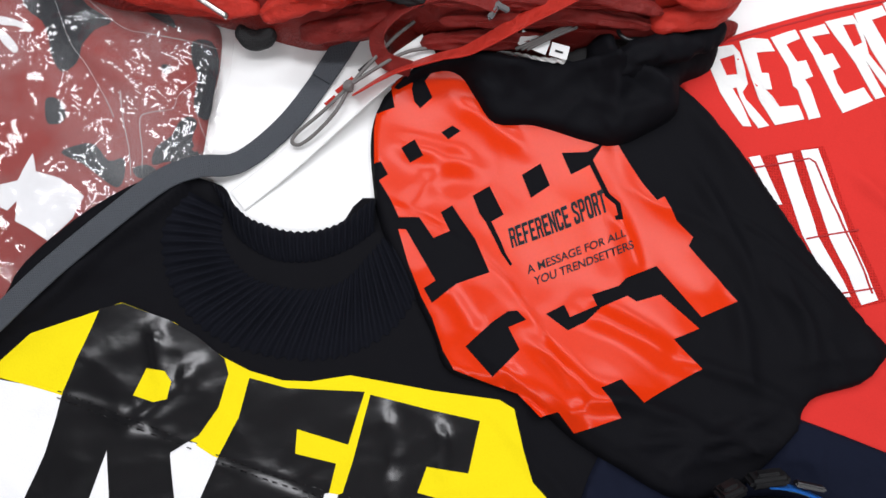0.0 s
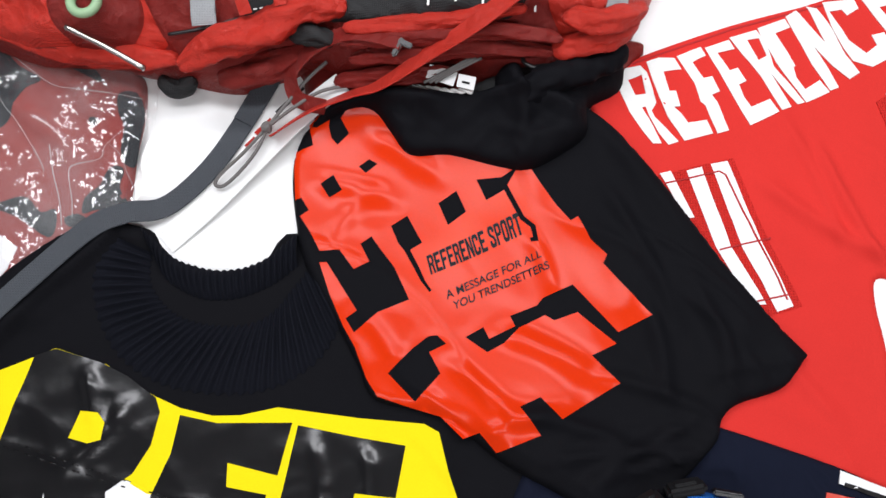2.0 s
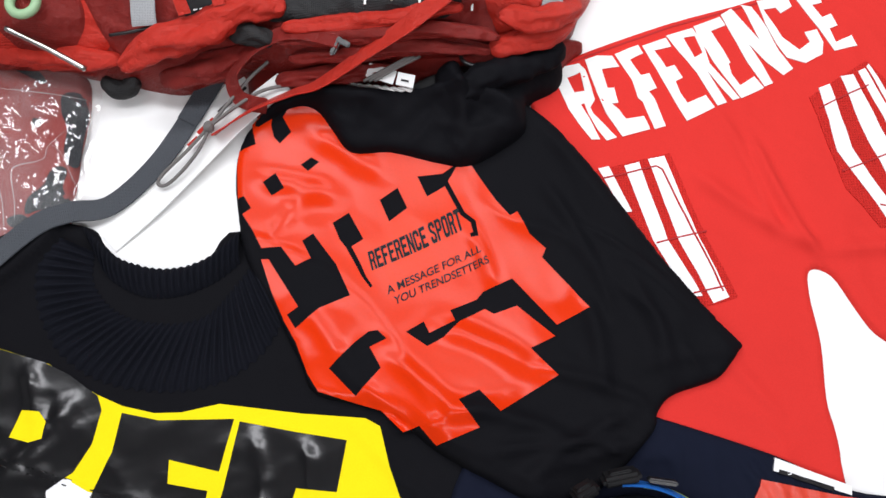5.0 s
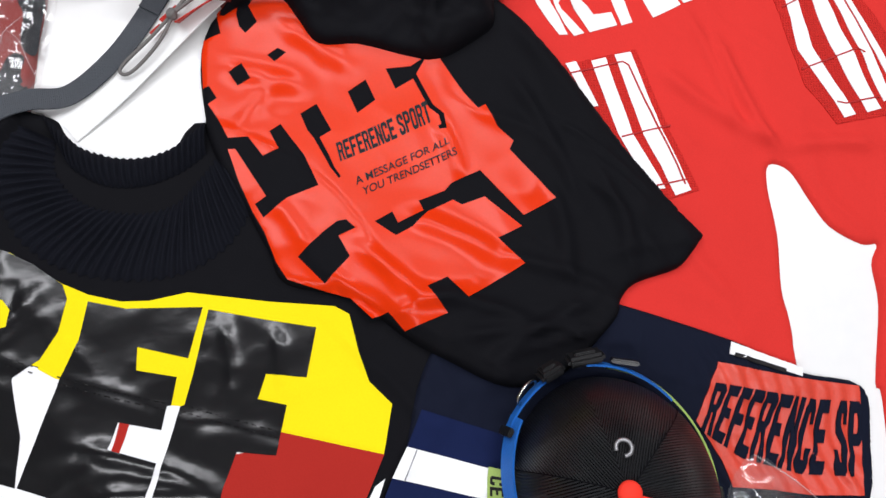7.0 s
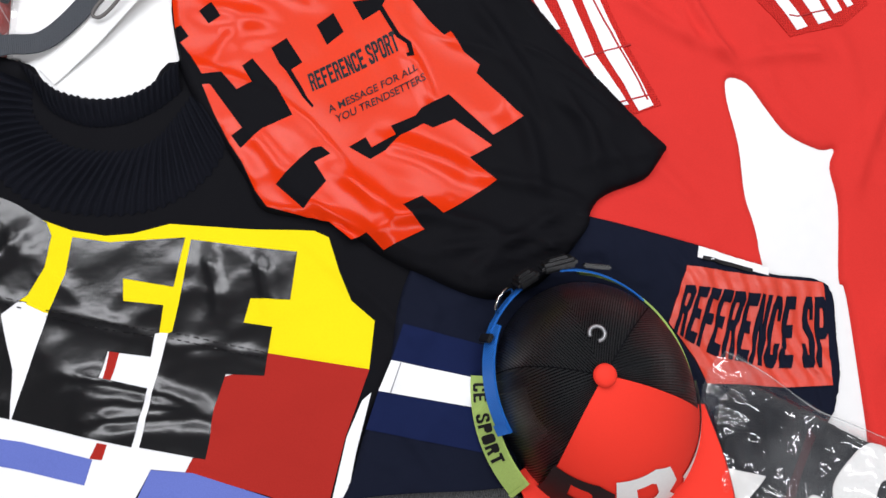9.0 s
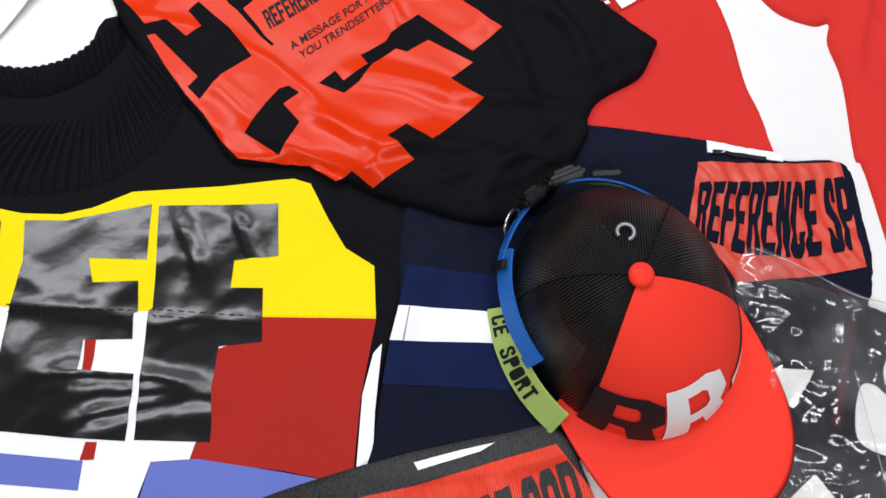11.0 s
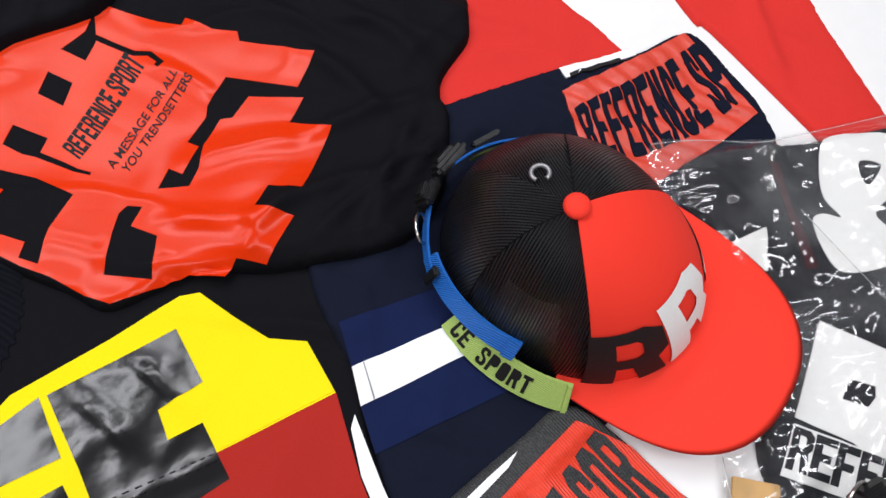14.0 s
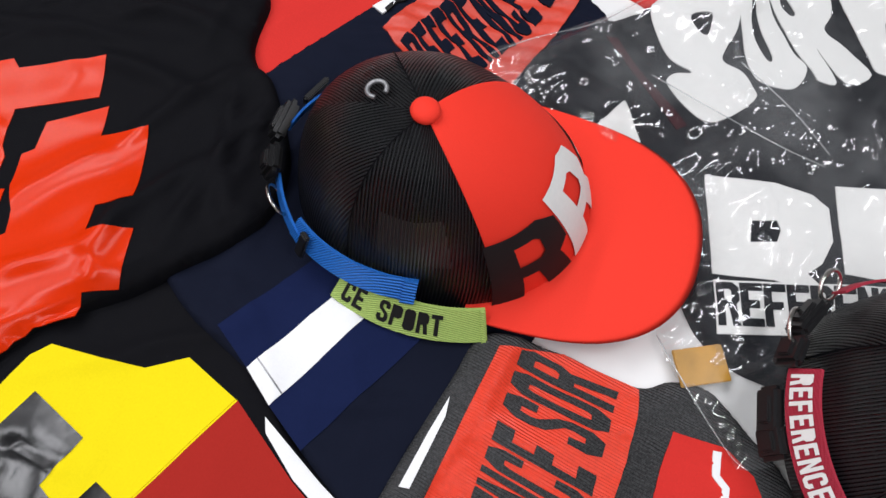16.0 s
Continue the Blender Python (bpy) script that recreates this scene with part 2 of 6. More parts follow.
def mesh_fabric(name):
    """Open black sports mesh: rows of small holes between threads, their dark depth partly put into the colour."""
    m = node_mat(name, (0.006, 0.006, 0.007), 0.36, scale=300, bump=0.6, spec=0.5)
    n, l = m.node_tree.nodes, m.node_tree.links
    b = n["Principled BSDF"]
    uv = n.new("ShaderNodeUVMap")
    wx, wy = n.new("ShaderNodeTexWave"), n.new("ShaderNodeTexWave")
    wx.bands_direction, wy.bands_direction = "X", "Y"
    wx.inputs["Scale"].default_value, wy.inputs["Scale"].default_value = 24, 22
    for w in (wx, wy):
        l.new(uv.outputs[0], w.inputs["Vector"])
    bp = n.new("ShaderNodeBump")
    bp.inputs["Strength"].default_value, bp.inputs["Distance"].default_value = 1.0, 0.0025
    l.new(wx.outputs["Fac"], bp.inputs["Height"])
    l.new(bp.outputs["Normal"], b.inputs["Normal"])
    ridge = n.new("ShaderNodeMapRange")
    ridge.inputs["From Min"].default_value, ridge.inputs["From Max"].default_value = 0.45, 0.9
    l.new(wx.outputs["Fac"], ridge.inputs["Value"])
    gap = n.new("ShaderNodeMath")
    gap.operation = "MULTIPLY"
    l.new(ridge.outputs["Result"], gap.inputs[0])
    knot = n.new("ShaderNodeMapRange")
    knot.inputs["To Min"].default_value = 0.45
    l.new(wy.outputs["Fac"], knot.inputs["Value"])
    l.new(knot.outputs["Result"], gap.inputs[1])
    # Paler ridges, near-black grooves: shade between the threads painted into the base colour.
    thread = n.new("ShaderNodeMix")
    thread.data_type = "RGBA"
    thread.inputs["A"].default_value, thread.inputs["B"].default_value = (0.0010, 0.0011, 0.0018, 1), (0.025, 0.027, 0.033, 1)
    l.new(gap.outputs[0], thread.inputs["Factor"])
    l.new(thread.outputs["Result"], b.inputs["Base Color"])
    holes = n.new("ShaderNodeMapRange")
    holes.inputs["From Min"].default_value, holes.inputs["From Max"].default_value = 0.1, 0.5
    holes.inputs["To Min"].default_value, holes.inputs["To Max"].default_value = 0.74, 1.0
    l.new(wx.outputs["Fac"], holes.inputs["Value"])
    l.new(holes.outputs["Result"], b.inputs["Alpha"])
    return m


M["film_loose"] = plastic_mat("loose_clear_film", haze=0.05, size=130.0, tilt=1.2, cover=0.54, gloss=0.075)
M["film_dense"] = plastic_mat("crinkled_clear_film", haze=0.010, size=140.0, tilt=1.2, cover=0.53, gloss=0.08)
# Strong haze whitens the fold tubes in place of highlights along the creases.
M["film_fold_glint"] = plastic_mat("milky_fold_glint_film", haze=0.35, size=90.0, tilt=0.5, gloss=0.1)
M["mesh"] = mesh_fabric("black_sports_mesh")


# ---- cloth building ----
RES = 0.004
GN = 500
G0 = -1.0
AX = G0 + RES * np.arange(GN)
GX, GY = np.meshgrid(AX, AX, indexing="ij")
TOP = np.zeros((GN, GN))


def blur(a, r):
    k = max(1, int(round(r / RES)))
    for _ in range(3):
        for ax in (0, 1):
            p = np.pad(a, [(k + 1, k) if i == ax else (0, 0) for i in (0, 1)], mode="edge")
            c = np.cumsum(p, axis=ax)
            a = (np.take(c, range(2 * k + 1, c.shape[ax]), ax) - np.take(c, range(0, c.shape[ax] - 2 * k - 1), ax)) / (2 * k + 1)
    return a


def sample(a, x, y):
    fx, fy = (np.asarray(x) - G0) / RES, (np.asarray(y) - G0) / RES
    ix = np.clip(np.floor(fx).astype(int), 0, GN - 2)
    iy = np.clip(np.floor(fy).astype(int), 0, GN - 2)
    u, v = fx - ix, fy - iy
    return a[ix, iy] * (1 - u) * (1 - v) + a[ix + 1, iy] * u * (1 - v) + a[ix, iy + 1] * (1 - u) * v + a[ix + 1, iy + 1] * u * v


def inside(poly, x, y):
    x, y = np.asarray(x), np.asarray(y)
    r = np.zeros(x.shape, bool)
    for (x0, y0), (x1, y1) in zip(poly, poly[1:] + poly[:1]):
        if y0 == y1:
            continue
        r ^= ((y0 > y) != (y1 > y)) & (x < (x1 - x0) * (y - y0) / (y1 - y0) + x0)
    return r


def edge_dist(poly, x, y):
    d = np.full(np.shape(x), 9.0)
    for (x0, y0), (x1, y1) in zip(poly, poly[1:] + poly[:1]):
        ex, ey = x1 - x0, y1 - y0
        t = np.clip(((x - x0) * ex + (y - y0) * ey) / max(ex * ex + ey * ey, 1e-12), 0, 1)
        d = np.minimum(d, np.hypot(x - x0 - t * ex, y - y0 - t * ey))
    return d


def curve_pts(pts, n=5, closed=True):
    out = []
    k = len(pts)
    for i in range(k if closed else k - 1):
        p = [pts[(i + j) % k] if closed else pts[min(max(i + j, 0), k - 1)] for j in (-1, 0, 1, 2)]
        for s in range(n):
            t = s / n
            out.append(tuple(0.5 * (2 * p[1][c] + (p[2][c] - p[0][c]) * t + (2 * p[0][c] - 5 * p[1][c] + 4 * p[2][c] - p[3][c]) * t * t
                                    + (3 * p[1][c] - p[0][c] - 3 * p[2][c] + p[3][c]) * t ** 3) for c in range(len(p[1]))))
    if not closed:
        out.append(tuple(pts[-1]))
    return out


def dense(poly, step):
    out = []
    for (x0, y0), (x1, y1) in zip(poly, poly[1:] + poly[:1]):
        k = max(1, int(math.hypot(x1 - x0, y1 - y0) / step))
        out += [(x0 + (x1 - x0) * i / k, y0 + (y1 - y0) * i / k) for i in range(k)]
    return out


def fill(loops, step, rings=()):
    """Triangles over the area of the loops (first the outline, then holes), with points on the common lattice inside."""
    from mathutils.geometry import delaunay_2d_cdt
    pts, edges = [], []
    for lp in loops:
        a = len(pts)
        pts += lp
        edges += [(a + i, a + (i + 1) % len(lp)) for i in range(len(lp))]
    xs, ys = [p[0] for p in loops[0]], [p[1] for p in loops[0]]
    every = int(round(step / RES))
    i0, i1 = int((min(xs) - G0) / RES), int((max(xs) - G0) / RES) + 1
    j0, j1 = int((min(ys) - G0) / RES), int((max(ys) - G0) / RES) + 1
    ii, jj = np.meshgrid(np.arange(i0 - i0 % every, i1 + 1, every), np.arange(j0 - j0 % every, j1 + 1, every), indexing="ij")
    lx, ly = G0 + ii.ravel() * RES, G0 + jj.ravel() * RES
    ok = inside(loops[0], lx, ly)
    d = edge_dist(loops[0], lx, ly)
    for lp in loops[1:]:
        ok &= ~inside(lp, lx, ly)
        d = np.minimum(d, edge_dist(lp, lx, ly))
    ok &= d > 0.0012
    extra = list(zip(lx[ok].tolist(), ly[ok].tolist()))
    for w in rings:
        lp = loops[0]
        k = len(lp)
        for i in range(k):
            tx, ty = lp[(i + 1) % k][0] - lp[i - 1][0], lp[(i + 1) % k][1] - lp[i - 1][1]
            q = math.hypot(tx, ty) or 1
            for s in (1, -1):
                x, y = lp[i][0] - s * ty / q * w, lp[i][1] + s * tx / q * w
                if inside(lp, np.array([x]), np.array([y]))[0] and edge_dist(lp, np.array([x]), np.array([y]))[0] > w * 0.8:
                    extra.append((x, y))
    v, _, f, ov, _, _ = delaunay_2d_cdt([Vector(p) for p in pts + extra], edges, [], 2, 1e-6)
    nb = len(pts)
    border = [any(o < nb for o in q) for q in ov]
    v = [(p.x, p.y) for p in v]
    mid = np.array([[sum(v[q][c] for q in t) / 3 for t in f] for c in (0, 1)])
    keep = inside(loops[0], mid[0], mid[1])
    for lp in loops[1:]:
        keep &= ~inside(lp, mid[0], mid[1])
    f = [t for t, ok2 in zip(f, keep) if ok2]
    if sum((v[t[1]][0] - v[t[0]][0]) * (v[t[2]][1] - v[t[0]][1]) - (v[t[2]][0] - v[t[0]][0]) * (v[t[1]][1] - v[t[0]][1]) for t in f) < 0:
        f = [t[::-1] for t in f]
    return v, f, border


def mesh_ob(name, verts, faces, mat, parent=None, smooth=True, label=""):
    me = bpy.data.meshes.new(name)
    me.from_pydata(verts, [], faces)
    me.validate()
    if smooth:
        me.polygons.foreach_set("use_smooth", [True] * len(me.polygons))
    me.materials.append(mat)
    ob = new(name, me)
    ob.parent = parent
    if label:
        ob["label"] = label
    return ob


def hashed(i, j, seed):
    h = np.sin(i * 127.1 + j * 311.7 + seed * 74.7) * 43758.5453
    return (h - np.floor(h)) * 2 - 1


def fbm(x, y, scale, seed, stretch=1.0, angle=0.0):
    """Smooth random relief between about -1 and 1."""
    c, s = math.cos(radians(angle)), math.sin(radians(angle))
    out = 0
    for k, amp in ((1.0, 0.7), (2.03, 0.35)):
        u = (x * c + y * s) / scale / stretch * k + 40.3
        v = (-x * s + y * c) / scale * k + 71.7
        i, j = np.floor(u), np.floor(v)
        p, q = u - i, v - j
        p, q = p * p * p * (p * (p * 6 - 15) + 10), q * q * q * (q * (q * 6 - 15) + 10)
        out = out + amp * ((hashed(i, j, seed) * (1 - p) + hashed(i + 1, j, seed) * p) * (1 - q) + (hashed(i, j + 1, seed) * (1 - p) + hashed(i + 1, j + 1, seed) * p) * q)
    return out


def cloth(name, outline, thick, mat, parent=None, folds=(), wrinkle=0.0015, wl=0.05, stretch=1.0, angle=0.0, soft=0.012, seed=1, step=0.004,
          edge=0.007, n=4, label="", smooth=True, extra=None, crease=0.0, cl=0.05):
    """A layer of fabric that drapes over what lies below it. folds: (x0, y0, x1, y1, half width, height). Returns the object and its height field."""
    global TOP
    lp = dense(curve_pts(outline, n) if smooth else outline, 0.004)
    m = inside(lp, GX, GY)
    i, j = np.nonzero(m)
    a, b = max(i.min() - 12, 0), min(i.max() + 13, GN)
    c, e = max(j.min() - 12, 0), min(j.max() + 13, GN)
    x, y = GX[a:b, c:e], GY[a:b, c:e]
    low = TOP[a:b, c:e]
    drape = np.maximum(low, blur(low, soft))
    drape = np.maximum(low, blur(drape, 0.006))
    d = edge_dist(lp, x, y)
    inn = m[a:b, c:e]
    q = np.clip(d / edge, 0, 1)
    prof = thick * np.sqrt(1 - (1 - q) ** 2)
    relief = fbm(x, y, wl, seed, stretch, angle) * wrinkle + fbm(x, y, wl * 0.4, seed + 5, stretch, angle) * wrinkle * 0.35
    for x0, y0, x1, y1, w, h in folds:
        ex, ey = x1 - x0, y1 - y0
        L2 = ex * ex + ey * ey
        t = ((x - x0) * ex + (y - y0) * ey) / L2
        tt = np.clip(t, 0, 1)
        bend = 0.12 * math.sqrt(L2) * np.sin(t * 3.0) * 0.3
        dd = np.abs(((x - x0) * ey - (y - y0) * ex) / math.sqrt(L2) + bend)
        along = np.hypot(x - x0 - tt * ex, y - y0 - tt * ey)
        far = np.where((t < 0) | (t > 1), along, dd)
        relief = relief + h * np.exp(-(far / w) ** 2) * np.clip(0.35 + 1.3 * np.sin(np.pi * np.clip(t, 0.02, 0.98)), 0, 1)
    if crease:
        r1 = fbm(x + 0.02 * fbm(x, y, 0.09, seed + 2), y, cl, seed + 11, stretch, angle)
        r2 = fbm(x, y + 0.01 * fbm(x, y, 0.05, seed + 4), cl * 0.5, seed + 15, stretch, angle + 25)
        relief = relief + crease * ((1 - np.abs(r1)) ** 4 + 0.5 * (1 - np.abs(r2)) ** 4 - 0.5)
    if extra is not None:
        relief = relief + extra(x, y)
    z = drape + 0.0012 + prof + relief * np.clip(d / 0.015, 0, 1)
    z = np.maximum(z, low + 0.001 + 0.3 * prof)
    full = np.array(TOP)
    full[a:b, c:e] = z
    v, f, border = fill([lp], step, (0.0022,))
    vx, vy = np.array([p[0] for p in v]), np.array([p[1] for p in v])
    vz = sample(full, vx, vy)
    lowz = sample(TOP, vx, vy)
    vz = np.where(border, lowz + 0.0004, vz)
    ob = mesh_ob(name, list(zip(vx.tolist(), vy.tolist(), vz.tolist())), f, mat, parent, label=label)
    new_top = np.array(TOP)
    patch = new_top[a:b, c:e]
    patch[inn] = np.maximum(patch, z)[inn]
    TOP = new_top
    return ob, full


def decal(name, loops, field, off, mat, parent, label="", step=0.004):
    """A thin layer sewn or pressed onto a fabric's height field."""
    lp = [dense(q, 0.005) for q in loops]
    v, f, border = fill(lp, step)
    vx, vy = np.array([p[0] for p in v]), np.array([p[1] for p in v])
    vz = sample(field, vx, vy) + off
    k = len(v)
    verts = list(zip(vx.tolist(), vy.tolist(), vz.tolist()))
    faces = [tuple(t) for t in f]
    # the layer's thickness: a rim down to the fabric
    count = {}
    for t in faces:
        for p, q in zip(t, t[1:] + t[:1]):
            count[(p, q)] = 1
    rim = [(p, q) for p, q in count if (q, p) not in count]
    low, high = {}, {}
    for p, q in rim:
        for r in (p, q):
            if r not in low:
                high[r], low[r] = len(verts), len(verts) + 1
                verts += [verts[r], (verts[r][0], verts[r][1], verts[r][2] - off - 0.0003)]
        faces.append((high[q], high[p], low[p], low[q]))
    return mesh_ob(name, verts, faces, mat, parent, label=label)


def thing(name, label, category, group="", loc=(0, 0, 0)):
    e = new(name)
    e.location = loc
    return tagged(e, label, category, group)


# ---- the room ----
def box(name, x0, y0, z0, x1, y1, z1, mat, parent=None, bevel=0.0, label=""):
    bm = bmesh.new()
    bmesh.ops.create_cube(bm, size=1)
    for v in bm.verts:
        v.co = Vector(((x0 + x1) / 2 + v.co.x * (x1 - x0), (y0 + y1) / 2 + v.co.y * (y1 - y0), (z0 + z1) / 2 + v.co.z * (z1 - z0)))
    if bevel:
        bmesh.ops.bevel(bm, geom=bm.edges[:], offset=bevel, segments=3, affect="EDGES")
    me = bpy.data.meshes.new(name)
    bm.to_mesh(me)
    bm.free()
    me.materials.append(mat)
    ob = new(name, me)
    ob.parent = parent
    if label:
        ob["label"] = label
    return ob


RX0, RX1, RY0, RY1 = -2.4, 2.6, -2.4, 2.8
tagged(box("floor", RX0, RY0, FLOOR - 0.1, RX1, RY1, FLOOR, M["floor"]), "grey vinyl floor of the room", "floor", kind="structure")
tagged(box("ceiling", RX0, RY0, CEIL, RX1, RY1, CEIL + 0.1, M["wall"]), "plain white ceiling of the room", "ceiling", kind="structure")
tagged(box("wall_north", RX0, RY1, FLOOR, RX1, RY1 + 0.12, CEIL, M["wall"]), "plain off-white painted wall", "wall", kind="structure")
tagged(box("wall_south", RX0, RY0 - 0.12, FLOOR, RX1, RY0, CEIL, M["wall"]), "plain off-white painted wall", "wall", kind="structure")
tagged(box("wall_west", RX0 - 0.12, RY0, FLOOR, RX0, RY1, CEIL, M["wall"]), "plain off-white painted wall", "wall", kind="structure")
tagged(box("wall_east", RX1, RY0, FLOOR, RX1 + 0.12, RY1, CEIL, M["wall"]), "plain off-white painted wall", "wall", kind="structure")
table = thing("table", "large white laminate table covered with sportswear", "table", loc=(0, 0, FLOOR))
for p in [box("tabletop", -0.95, -0.85, -0.03, 1.1, 0.95, 0, M["table"], bevel=0.002)] + [
        box("leg", x - 0.03, y - 0.03, FLOOR, x + 0.03, y + 0.03, -0.03, M["table"]) for x in (-0.85, 1.0) for y in (-0.75, 0.85)]:
    p.parent = table
    p.matrix_parent_inverse = Matrix.Translation((0, 0, -FLOOR))


# ---- letters and trims ----
GLYPHS = {
    "R": [[(0, 0), (0, 1), (0.75, 1), (1, 0.88), (1, 0.58), (0.84, 0.48), (1, 0), (0.66, 0), (0.52, 0.42), (0.33, 0.42), (0.33, 0)],
          [(0.33, 0.58), (0.33, 0.84), (0.6, 0.84), (0.67, 0.79), (0.67, 0.63), (0.6, 0.58)]],
    "E": [[(0, 0), (0, 1), (1, 1), (1, 0.82), (0.36, 0.82), (0.36, 0.6), (0.85, 0.6), (0.85, 0.42), (0.36, 0.42), (0.36, 0.18), (1, 0.18), (1, 0)]],
    "F": [[(0, 0), (0, 1), (1, 1), (1, 0.82), (0.36, 0.82), (0.36, 0.58), (0.85, 0.58), (0.85, 0.4), (0.36, 0.4), (0.36, 0)]],
    "N": [[(0, 0), (0, 1), (0.34, 1), (0.68, 0.45), (0.68, 1), (1, 1), (1, 0), (0.7, 0), (0.32, 0.58), (0.32, 0)]],
    "C": [[(0, 0.14), (0, 0.86), (0.2, 1), (0.8, 1), (1, 0.86), (1, 0.66), (0.66, 0.66), (0.62, 0.82), (0.38, 0.82), (0.34, 0.76), (0.34, 0.24), (0.38, 0.18), (0.62, 0.18),
           (0.66, 0.34), (1, 0.34), (1, 0.14), (0.8, 0), (0.2, 0)]],
    "S": [[(0, 0.14), (0, 0.34), (0.34, 0.34), (0.38, 0.18), (0.62, 0.18), (0.66, 0.3), (0.6, 0.4), (0.12, 0.56), (0, 0.7), (0, 0.86), (0.2, 1), (0.8, 1), (1, 0.86), (1, 0.68),
           (0.66, 0.68), (0.62, 0.83), (0.38, 0.83), (0.34, 0.72), (0.4, 0.65), (0.88, 0.47), (1, 0.34), (1, 0.14), (0.8, 0), (0.2, 0)]],
    "P": [[(0, 0), (0, 1), (0.75, 1), (1, 0.88), (1, 0.52), (0.75, 0.4), (0.34, 0.4), (0.34, 0)], [(0.34, 0.56), (0.34, 0.84), (0.6, 0.84), (0.66, 0.78), (0.66, 0.62), (0.6, 0.56)]],
    "O": [[(0, 0.14), (0, 0.86), (0.2, 1), (0.8, 1), (1, 0.86), (1, 0.14), (0.8, 0), (0.2, 0)], [(0.34, 0.24), (0.38, 0.18), (0.62, 0.18), (0.66, 0.24), (0.66, 0.76), (0.62, 0.82), (0.38, 0.82), (0.34, 0.76)]],
    "T": [[(0.32, 0), (0.32, 0.8), (0, 0.8), (0, 1), (1, 1), (1, 0.8), (0.68, 0.8), (0.68, 0)]],
}


def along(pts, u):
    """A point at share u of a polyline whose points are evenly counted."""
    k = len(pts) - 1
    i = min(int(max(u, 0) * k), k - 1)
    t = u * k - i
    return tuple(a + (b - a) * t for a, b in zip(pts[i], pts[i + 1]))


def lettering(word, bottom, top, field, off, mat, parent, gap=0.12, name="letter", label=""):
    """Block letters pressed onto a fabric, between a bottom line and a top line."""
    wide = [0.45 if ch == " " else 1.0 for ch in word]
    n = sum(wide)
    for k, ch in enumerate(word):
        if ch not in GLYPHS:
            continue
        start = sum(wide[:k])
        loops = []
        for lp in GLYPHS[ch]:
            q = []
            for u, v in dense(lp, 0.12):
                s = (start + gap / 2 + u * (1 - gap)) / n
                b, t = along(bottom, s), along(top, s)
                q.append((b[0] + (t[0] - b[0]) * v, b[1] + (t[1] - b[1]) * v))
            loops.append(q)
        decal(name, loops, field, off, mat, parent, label)


def small_text(body, quad, field, off, mat, parent, name="printed_line", bold=0.0):
    """A printed line in the built-in font, bent onto a quad (bottom left, bottom right, top right, top left)."""
    cu = bpy.data.curves.new(name, "FONT")
    cu.body = body
    cu.offset = bold
    ob = new(name, cu)
    me = bpy.data.meshes.new_from_object(ob.evaluated_get(bpy.context.evaluated_depsgraph_get()))
    bpy.data.objects.remove(ob)
    xs, ys = [v.co.x for v in me.vertices], [v.co.y for v in me.vertices]
    x0, x1, y0, y1 = min(xs), max(xs), min(ys), max(ys)
    for v in me.vertices:
        u, w = (v.co.x - x0) / (x1 - x0), (v.co.y - y0) / (y1 - y0)
        p = [(quad[0][c] * (1 - u) + quad[1][c] * u) * (1 - w) + (quad[3][c] * (1 - u) + quad[2][c] * u) * w for c in (0, 1)]
        v.co = (p[0], p[1], float(sample(field, p[0], p[1])) + off)
    me.materials.clear()
    me.materials.append(mat)
    o = new(name, me)
    o.parent = parent
    return o


def resample(pts, n):
    d = [0]
    for a, b in zip(pts, pts[1:]):
        d.append(d[-1] + math.dist(a, b))
    out = []
    for k in range(n):
        s = d[-1] * k / (n - 1)
        i = min(max(sum(1 for q in d if q <= s) - 1, 0), len(pts) - 2)
        t = (s - d[i]) / max(d[i + 1] - d[i], 1e-9)
        out.append(tuple(a + (b - a) * t for a, b in zip(pts[i], pts[i + 1])))
    return out


def ribbed_band(name, inner, outer, ribs, field, height, depth, mat, parent, label=""):
    """Ribbed knit between two lines, each rib a rounded ridge across the band."""
    nu, nv = ribs * 6 + 1, 9
    a, b = resample(curve_pts(inner, 6, False), nu), resample(curve_pts(outer, 6, False), nu)
    verts, faces = [], []
    for i in range(nu):
        for j in range(nv):
            v = j / (nv - 1)
            wob = 0.4 * math.sin(i * 0.11 + 2 * v)
            ridge = (0.5 + 0.5 * math.cos(2 * math.pi * (i / 6) + wob)) ** 0.8
            w = v + (v - 0.5) * 0.12 * ridge
            x, y = a[i][0] + (b[i][0] - a[i][0]) * w, a[i][1] + (b[i][1] - a[i][1]) * w
            roll = math.sin(math.pi * v) ** 0.5 if 0 < v < 1 else 0
            verts.append((x, y, float(sample(field, x, y)) + 0.0008 + roll * (height + depth * ridge)))
    for i in range(nu - 1):
        for j in range(nv - 1):
            k = i * nv + j
            faces.append((k, k + nv, k + nv + 1, k + 1))
    if (b[nu // 2][1] - a[nu // 2][1]) * (a[-1][0] - a[0][0]) < 0:
        faces = [f[::-1] for f in faces]
    return mesh_ob(name, verts, faces, mat, parent, label=label)


